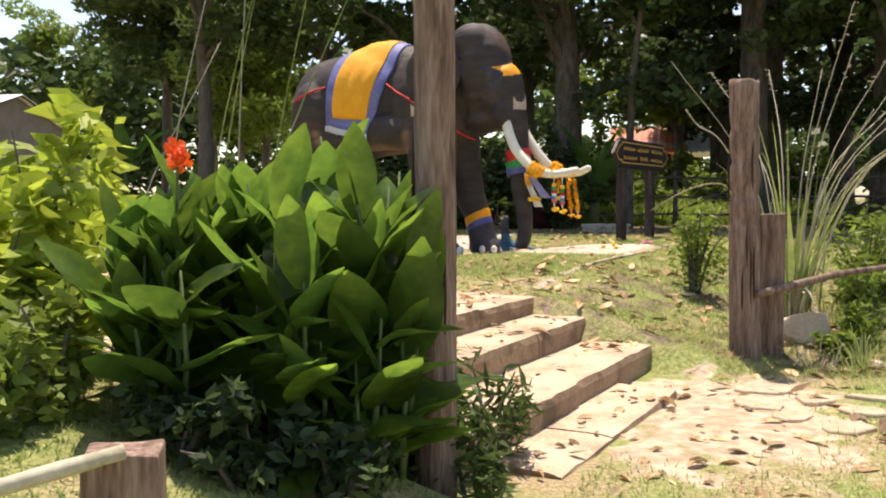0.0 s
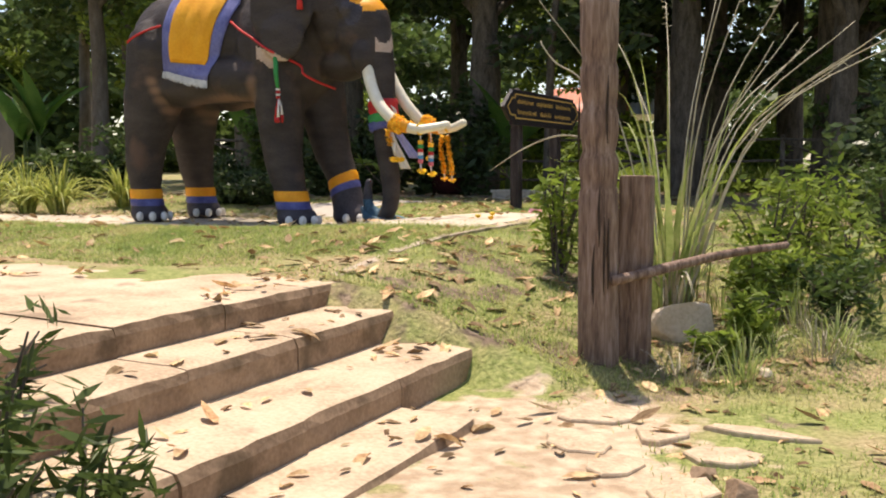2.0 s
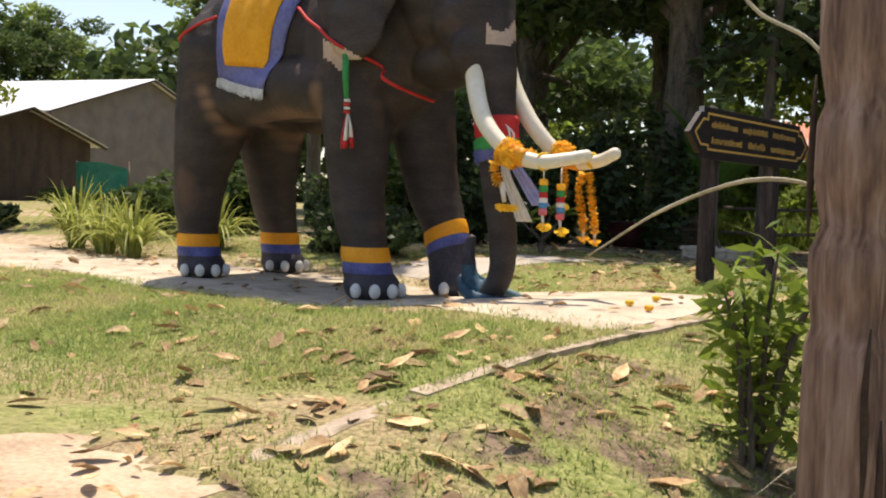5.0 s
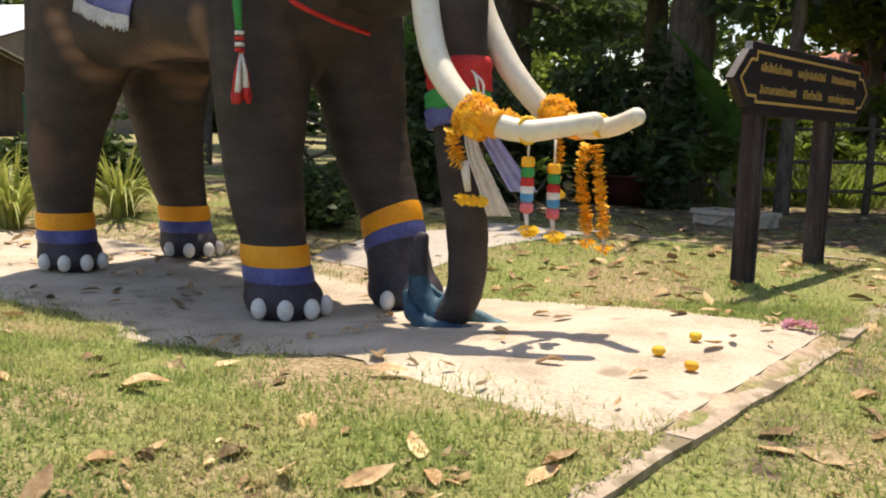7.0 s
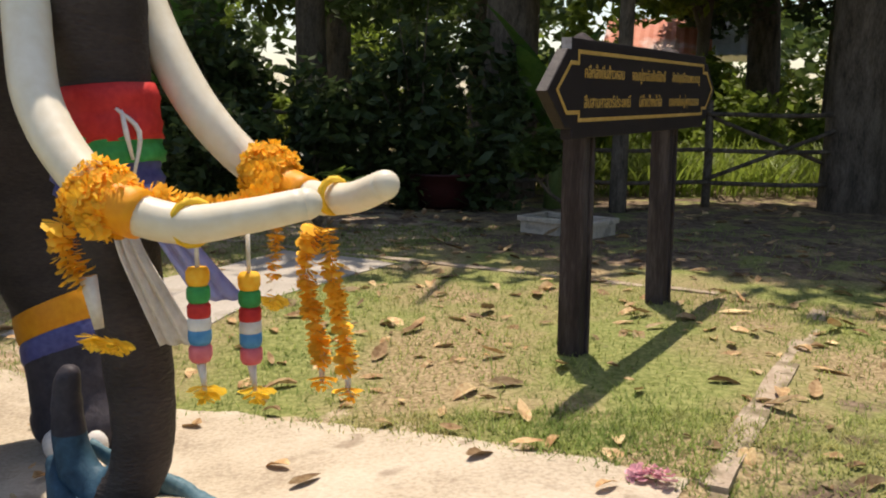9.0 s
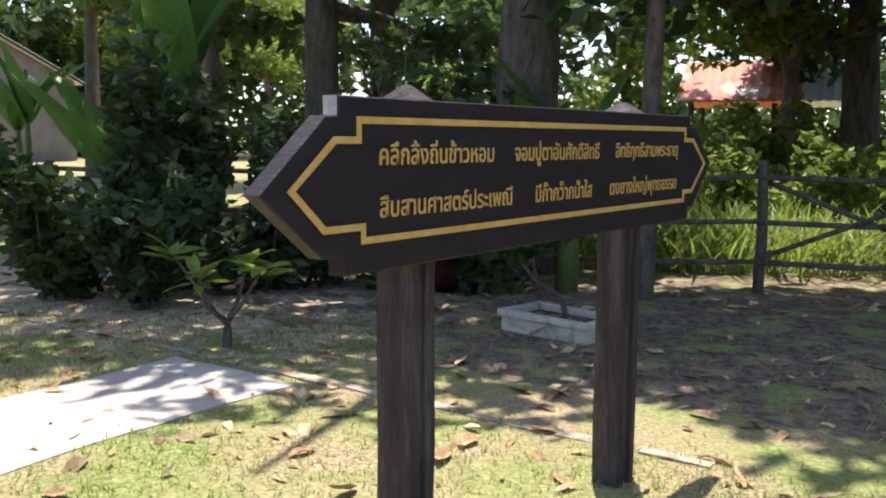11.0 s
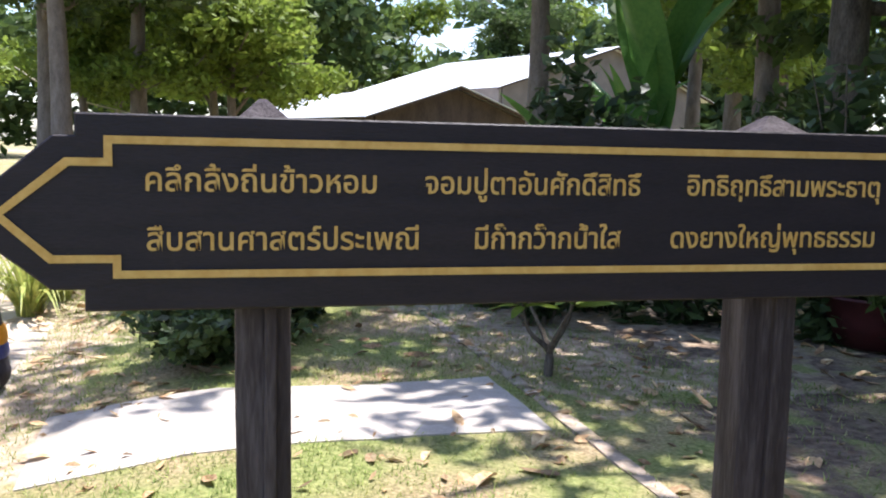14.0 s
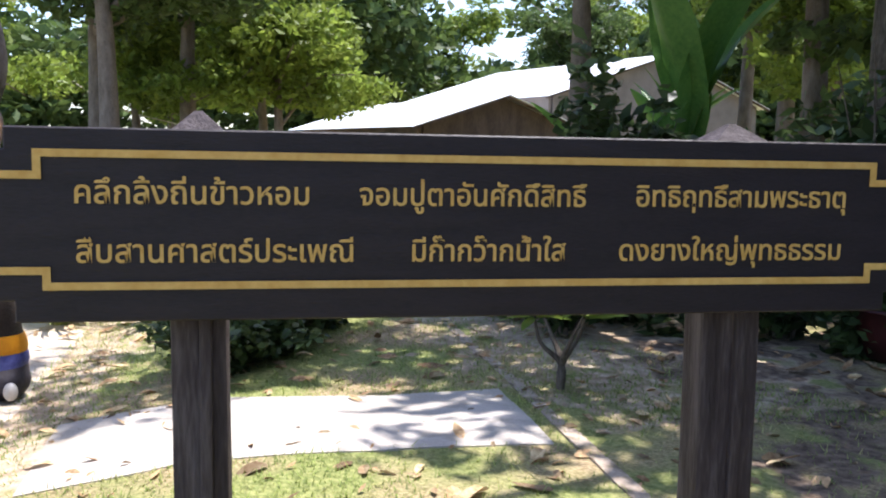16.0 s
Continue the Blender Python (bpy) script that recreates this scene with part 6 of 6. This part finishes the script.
# ---- yard things ----
def planter():
    ob = thing("planter_box", pose(3.21, 17.64, -0.11, 0, 0, -37), "rectangular pale concrete planter holding a small bent shrub", "planter")
    bm = bmesh.new()
    L, W, H, t = 0.8, 0.45, 0.21, 0.04
    for x, y, sx, sy in ((0, -W / 2 + t / 2, L, t), (0, W / 2 - t / 2, L, t), (-L / 2 + t / 2, 0, t, W - 2 * t), (L / 2 - t / 2, 0, t, W - 2 * t)):
        box(bm, (sx, sy, H), (x, y, H / 2), bevel=0.006)
    box(bm, (L - 2 * t, W - 2 * t, 0.04), (0, 0, 0.05))
    part("trough", bm, M_PLANTER, ob)
    bm = bmesh.new()
    for x, y, sx, sy in ((0, -W / 2 + 0.01, L + 0.05, 0.07), (0, W / 2 - 0.01, L + 0.05, 0.07), (-L / 2 + 0.01, 0, 0.07, W - 0.095), (L / 2 - 0.01, 0, 0.07, W - 0.095)):
        box(bm, (sx, sy, 0.05), (x, y, H + 0.02), bevel=0.008)
    part("rim", bm, M_PLANTER, ob)
    bm = bmesh.new()
    box(bm, (L - 2 * t - 0.01, W - 2 * t - 0.01, 0.12), (0, 0, 0.14))
    part("soil", bm, M_SOIL, ob)
    litter = [leaf_blade(random.Random(k).uniform(0.05, 0.1), 0.03, 0.3, k, 4) for k in range(40)]
    rng = random.Random(17)
    litter = [([Euler((rng.uniform(-0.4, 0.4), rng.uniform(-0.3, 0.3), rng.uniform(0, 6.3))).to_matrix() @ Vector(q) + s for q in v], f)
              for (v, f), s in zip(litter, [Vector((rng.uniform(-0.27, 0.27), rng.uniform(-0.1, 0.1), 0.205)) for k in range(40)])]
    link("dry_litter", mesh_of("dry_litter", *joined(litter), M_DRYLEAF), ob)
    p = spline([(0.02, 0.05, 0.16), (-0.02, 0.02, 0.34), (-0.16, -0.12, 0.5), (-0.26, -0.22, 0.72), (-0.2, -0.2, 0.9)], 5)
    tube("stem", p, ramp_along([0.024, 0.02, 0.014, 0.007], len(p)), M_BARK, ob, 8, 0.15, 2)
    for k, tip in enumerate(((-0.38, -0.1, 0.86), (-0.05, -0.3, 0.95), (-0.3, -0.4, 0.8), (0.1, -0.1, 0.9))):
        q = spline([p[9 + k], (p[9 + k] + Vector(tip)) / 2 + Vector((0, 0, 0.05)), tip], 4)
        tube("branch", q, ramp_along([0.009, 0.004], len(q)), M_BARK, ob, 6, 0.1, k)
    blobs = [((-0.38, -0.12, 0.88), (0.16, 0.16, 0.12)), ((-0.05, -0.3, 0.97), (0.17, 0.17, 0.12)), ((-0.3, -0.38, 0.82), (0.15, 0.15, 0.1)), ((0.1, -0.1, 0.92), (0.16, 0.16, 0.12)), ((-0.18, -0.2, 0.78), (0.2, 0.2, 0.1))]
    link("foliage", leaf_cloud("foliage", blobs, 330, 0.075, M_LEAF, 12), ob)


planter()


def tub():
    # made-up tub shape in place of a low reddish mound-like mass
    x, y = 1.9, 19.5
    ob = thing("maroon_tub", pose(x, y, height(x, y)), "dark maroon tub shape standing in for a low reddish mass under the trees", "tub")
    prof = [(1.25 * r, 0.72 * z) for r, z in ((0.0, 0.02), (0.3, 0.02), (0.36, 0.3), (0.4, 0.52), (0.43, 0.54), (0.43, 0.57), (0.39, 0.57), (0.34, 0.3), (0.28, 0.06), (0.0, 0.06))]
    n = 28
    verts = [(r * math.cos(2 * math.pi * k / n), r * math.sin(2 * math.pi * k / n), z) for r, z in prof for k in range(n)]
    faces = [(j * n + k, j * n + (k + 1) % n, (j + 1) * n + (k + 1) % n, (j + 1) * n + k) for j in range(len(prof) - 1) for k in range(n)]
    link("basin", mesh_of("basin", verts, faces, M_MAROON, smooth=True), ob)


tub()


def sapling():
    x, y = 0.95, 16.65
    ob = thing("frangipani_sapling", pose(x, y, height(x, y)), "small branching sapling with sparse pale green leaves", "plant")
    rng = random.Random(61)
    pieces, tips = [], []
    for tip in ((-0.42, 0.1, 0.62), (0.12, 0.1, 0.6), (0.3, -0.1, 0.56), (-0.16, -0.1, 0.5)):
        p = spline([(0, 0, -0.05), (0.01, 0, 0.16), (tip[0] * 0.55, tip[1], tip[2] * 0.6), tip], 4)
        pieces.append(tube_data(p, ramp_along([0.028, 0.022, 0.013, 0.007], len(p)), 7))
        tips.append(Vector(tip))
    v, f = joined(pieces)
    link("stem", mesh_of("stem", v, f, M_BARK, smooth=True), ob)
    for t in tips:
        for k in range(11):
            m = Matrix.Translation(t + Vector((rng.uniform(-0.03, 0.03), 0, rng.uniform(-0.05, 0.02)))) @ Euler((rng.uniform(-0.5, 0.5), -radians(rng.uniform(-10, 50)), rng.uniform(0, 6.28))).to_matrix().to_4x4()
            link("leaf", SMALL_LEAF, ob, m)


SMALL_LEAF = mesh_of("leaf", *leaf_blade(0.23, 0.085, 0.2, 9, 5), M_LEAF_LIGHT, smooth=True)
sapling()


def cable(name, pts, r, label, mat=M_WIRE):
    p = spline(pts, 8)
    ob = thing(name, Matrix.Identity(4), label, "cable")
    tube("wire", p, [r] * len(p), mat, ob, 6)


cable("washing_line", [(-26.4, 21.3, 3.8), (-22.0, 21.4, 2.7), (-18.2, 22.0, 2.1)], 0.02, "pale rope slung between two tree trunks", M_DRYSTALK)


def meadow():
    """Tall sunlit grass beyond the fence."""
    rng = random.Random(43)
    pieces = []
    shapes = [leaf_blade(1.0, 0.05, c, s, 5, 0.2) for c, s in ((0.5, 1), (0.3, 2), (0.8, 3))]
    for i in range(9000):
        x, y = rng.uniform(1.5, 12.0), 20.8 + 9.0 * rng.random() ** 1.3
        v, f = shapes[i % 3]
        m = Euler((0, -radians(rng.uniform(55, 88)), rng.uniform(0, 6.28))).to_matrix() * rng.uniform(0.35, 0.8)
        g = Vector((x, y, height(x, y) - 0.02))
        pieces.append(([m @ Vector(q) + g for q in v], f))
    v, f = joined(pieces)
    tagged(link("meadow_grass", mesh_of("meadow_grass", v, f, M_LEAF_LIGHT)), "tall sunlit yellow-green grass beyond the fence", "grass", kind="stuff")


meadow()


# ---- litter and grass ----
def fallen_leaves():
    """Dry leaves scattered on the ground, one sheet of many."""
    rng = random.Random(5)
    pieces = []
    shapes = [leaf_blade(1.0, 0.45, c, s, 4, f) for c, s, f in ((0.3, 1, 0.5), (-0.25, 2, 0.3), (0.5, 3, 0.7), (0.05, 4, 0.2))]

    def drop(x, y, z, s):
        v, f = shapes[rng.randrange(4)]
        e = Euler((rng.uniform(-0.3, 0.3), rng.uniform(-0.25, 0.25), rng.uniform(0, 6.28))).to_matrix()
        pieces.append(([e @ (Vector(q) * s) + Vector((x, y, z + 0.012)) for q in v], f))
    for i in range(3000):
        if i < 1150:
            x, y = rng.uniform(0.5, 5.0), rng.uniform(3.6, 9.5)
        elif i < 2000:
            x, y = rng.uniform(-4.0, 5.5), rng.uniform(7.5, 14.0)
        else:
            x, y = rng.uniform(-6.0, 6.0), rng.uniform(13.5, 20.0)
        a, b = to_site(x, y)
        z = height(x, y)
        if y < 6.5 and rng.random() < 0.5:
            continue
        if b < 7.2 and a < -0.62:
            z = -0.19 if a < -2.1 else -0.354 if a < -1.63 else -0.54 if a < -1.06 else -0.7 if b < 6.15 else z
            if min(abs(a + q) for q in (2.1, 1.63, 1.06)) < 0.06 or b < 3.5:
                continue
        elif -9.6 < a < -2.36 and 9.8 < b < 12.05:
            z += 0.02
            if rng.random() < 0.55:
                continue
        drop(x, y, z, rng.choice((0.05, 0.07, 0.1, 0.13, 0.17)) * (1.15 if y > 14 else 1.0))
    v, f = joined(pieces)
    tagged(link("fallen_leaves", mesh_of("fallen_leaves", v, f, M_DRYLEAF)), "dry brown and yellow fallen leaves", "leaves", kind="stuff")


fallen_leaves()


def lawn():
    """Short grass blades over the lawn."""
    g = np.random.default_rng(8)
    n = 560000
    pick = g.random(n)
    x = np.where(pick < 0.55, g.uniform(-3.0, 5.5, n), np.where(pick < 0.78, g.uniform(-6.0, 6.5, n), g.uniform(-3.0, 5.5, n)))
    y = np.where(pick < 0.55, g.uniform(6.5, 12.5, n), np.where(pick < 0.78, g.uniform(12.0, 18.0, n), g.uniform(2.0, 7.5, n)))
    a, b = x * AX + y * AY, -x * AY + y * AX
    ok = ~((b < 7.2) & (a < -0.55) & (b > 3.0))
    ok &= ~((a < -2.26) & (b > 9.9 + 0.35 * g.random(n) ** 2) & (b < 12.0 - 0.2 * g.random(n) ** 2))
    ok &= ~((a > -6.42) & (a < -5.38) & (b > 12.3) & (b < 15.0))
    ok &= np.hypot((a + 0.3) / 1.0, (b - 5.6) / 1.5) > 0.6 + 0.5 * g.random(n)
    thin = np.array([noise.noise(Vector((p * 0.8, q * 0.8, 0.0))) + 0.6 * noise.noise(Vector((p * 2.7, q * 2.7, 4.0))) for p, q in zip(x, y)])
    ok &= thin > g.uniform(-0.75, 0.35, n)
    ok &= ~((a > -2.2) & (a < 1.4) & (b > 6.8) & (b < 14.0) & (g.random(n) < 0.35))
    ok &= ~((b > 15.2) & (a > -5.5) & (g.random(n) < 0.8))
    x, y, a, b = x[ok], y[ok], a[ok], b[ok]
    n = len(x)
    z = np.array([height(p, q) for p, q in zip(x, y)])
    w = g.uniform(0, 6.28, n)
    tall = g.uniform(0.012, 0.044, n) * np.where(g.random(n) < 0.04, 1.9, 1.0)
    wid = g.uniform(0.0025, 0.0055, n)
    lean = g.uniform(0.3, 1.6, n) * tall
    dx, dy = np.cos(w), np.sin(w)
    base = np.stack([x, y, z - 0.004], 1)
    side = np.stack([-dy * wid, dx * wid, 0 * wid], 1)
    tip = base + np.stack([dx * lean, dy * lean, tall], 1)
    verts = np.stack([base - side, base + side, tip], 1).reshape(-1, 3)
    me = bpy.data.meshes.new("grass")
    me.vertices.add(n * 3)
    me.vertices.foreach_set("co", verts.ravel())
    me.loops.add(n * 3)
    me.loops.foreach_set("vertex_index", np.arange(n * 3))
    me.polygons.add(n)
    me.polygons.foreach_set("loop_start", np.arange(n) * 3)
    me.polygons.foreach_set("loop_total", np.full(n, 3))
    me.materials.append(M_BLADE)
    me.update(calc_edges=True)
    tagged(link("grass", me), "short patchy green and straw lawn grass", "grass", kind="stuff")


lawn()


def fallen_fruit(x, y, seed, mat, label):
    p = Vector((x, y))
    bm = bmesh.new()
    bmesh.ops.create_uvsphere(bm, u_segments=14, v_segments=10, radius=0.03)
    for v in bm.verts:
        v.co.z *= 0.8
        v.co *= 1 + 0.1 * noise.noise(v.co * 40 + Vector((seed, 0, 0)))
        if v.co.z > 0.018:
            v.co.z -= 0.006
    me = bpy.data.meshes.new("fallen_fruit")
    bm.to_mesh(me)
    bm.free()
    me.materials.append(mat)
    me.polygons.foreach_set("use_smooth", [True] * len(me.polygons))
    tagged(link("fallen_fruit", me, None, pose(p.x, p.y, height(p.x, p.y) + 0.04)), label, "fruit", "fallen fruit")


fallen_fruit(2.46, 11.34, 1, M_YELLOW, "small yellow fallen fruit on the platform")
fallen_fruit(2.29, 11.03, 2, M_YELLOW, "small yellow fallen fruit on the platform")
fallen_fruit(2.42, 10.84, 3, M_PETAL, "orange fallen fruit on the platform")


def fallen_blossom(x, y, seed):
    """Crumpled pink petals dropped on the platform."""
    rng = random.Random(seed)
    data = joined([rosette((rng.uniform(-0.05, 0.05), rng.uniform(-0.04, 0.04), 0.012), (rng.uniform(-0.4, 0.4), rng.uniform(-0.4, 0.4), 1), rng.uniform(0.03, 0.05), rng, 5) for k in range(4)])
    ob = link("fallen_blossom", mesh_of("fallen_blossom", data[0], data[1], M_PINKPETAL), None, pose(x, y, height(x, y) + 0.025))
    tagged(ob, "crumpled pink fallen blossom on the platform", "flower")


M_PINKPETAL = shade("pink_petal", [(0.6, 0.25, 0.32), (0.78, 0.45, 0.5)], 20, 0.7, 0.2, 60, translucent=0.2, island=0.2)
fallen_blossom(2.97, 11.76, 5)
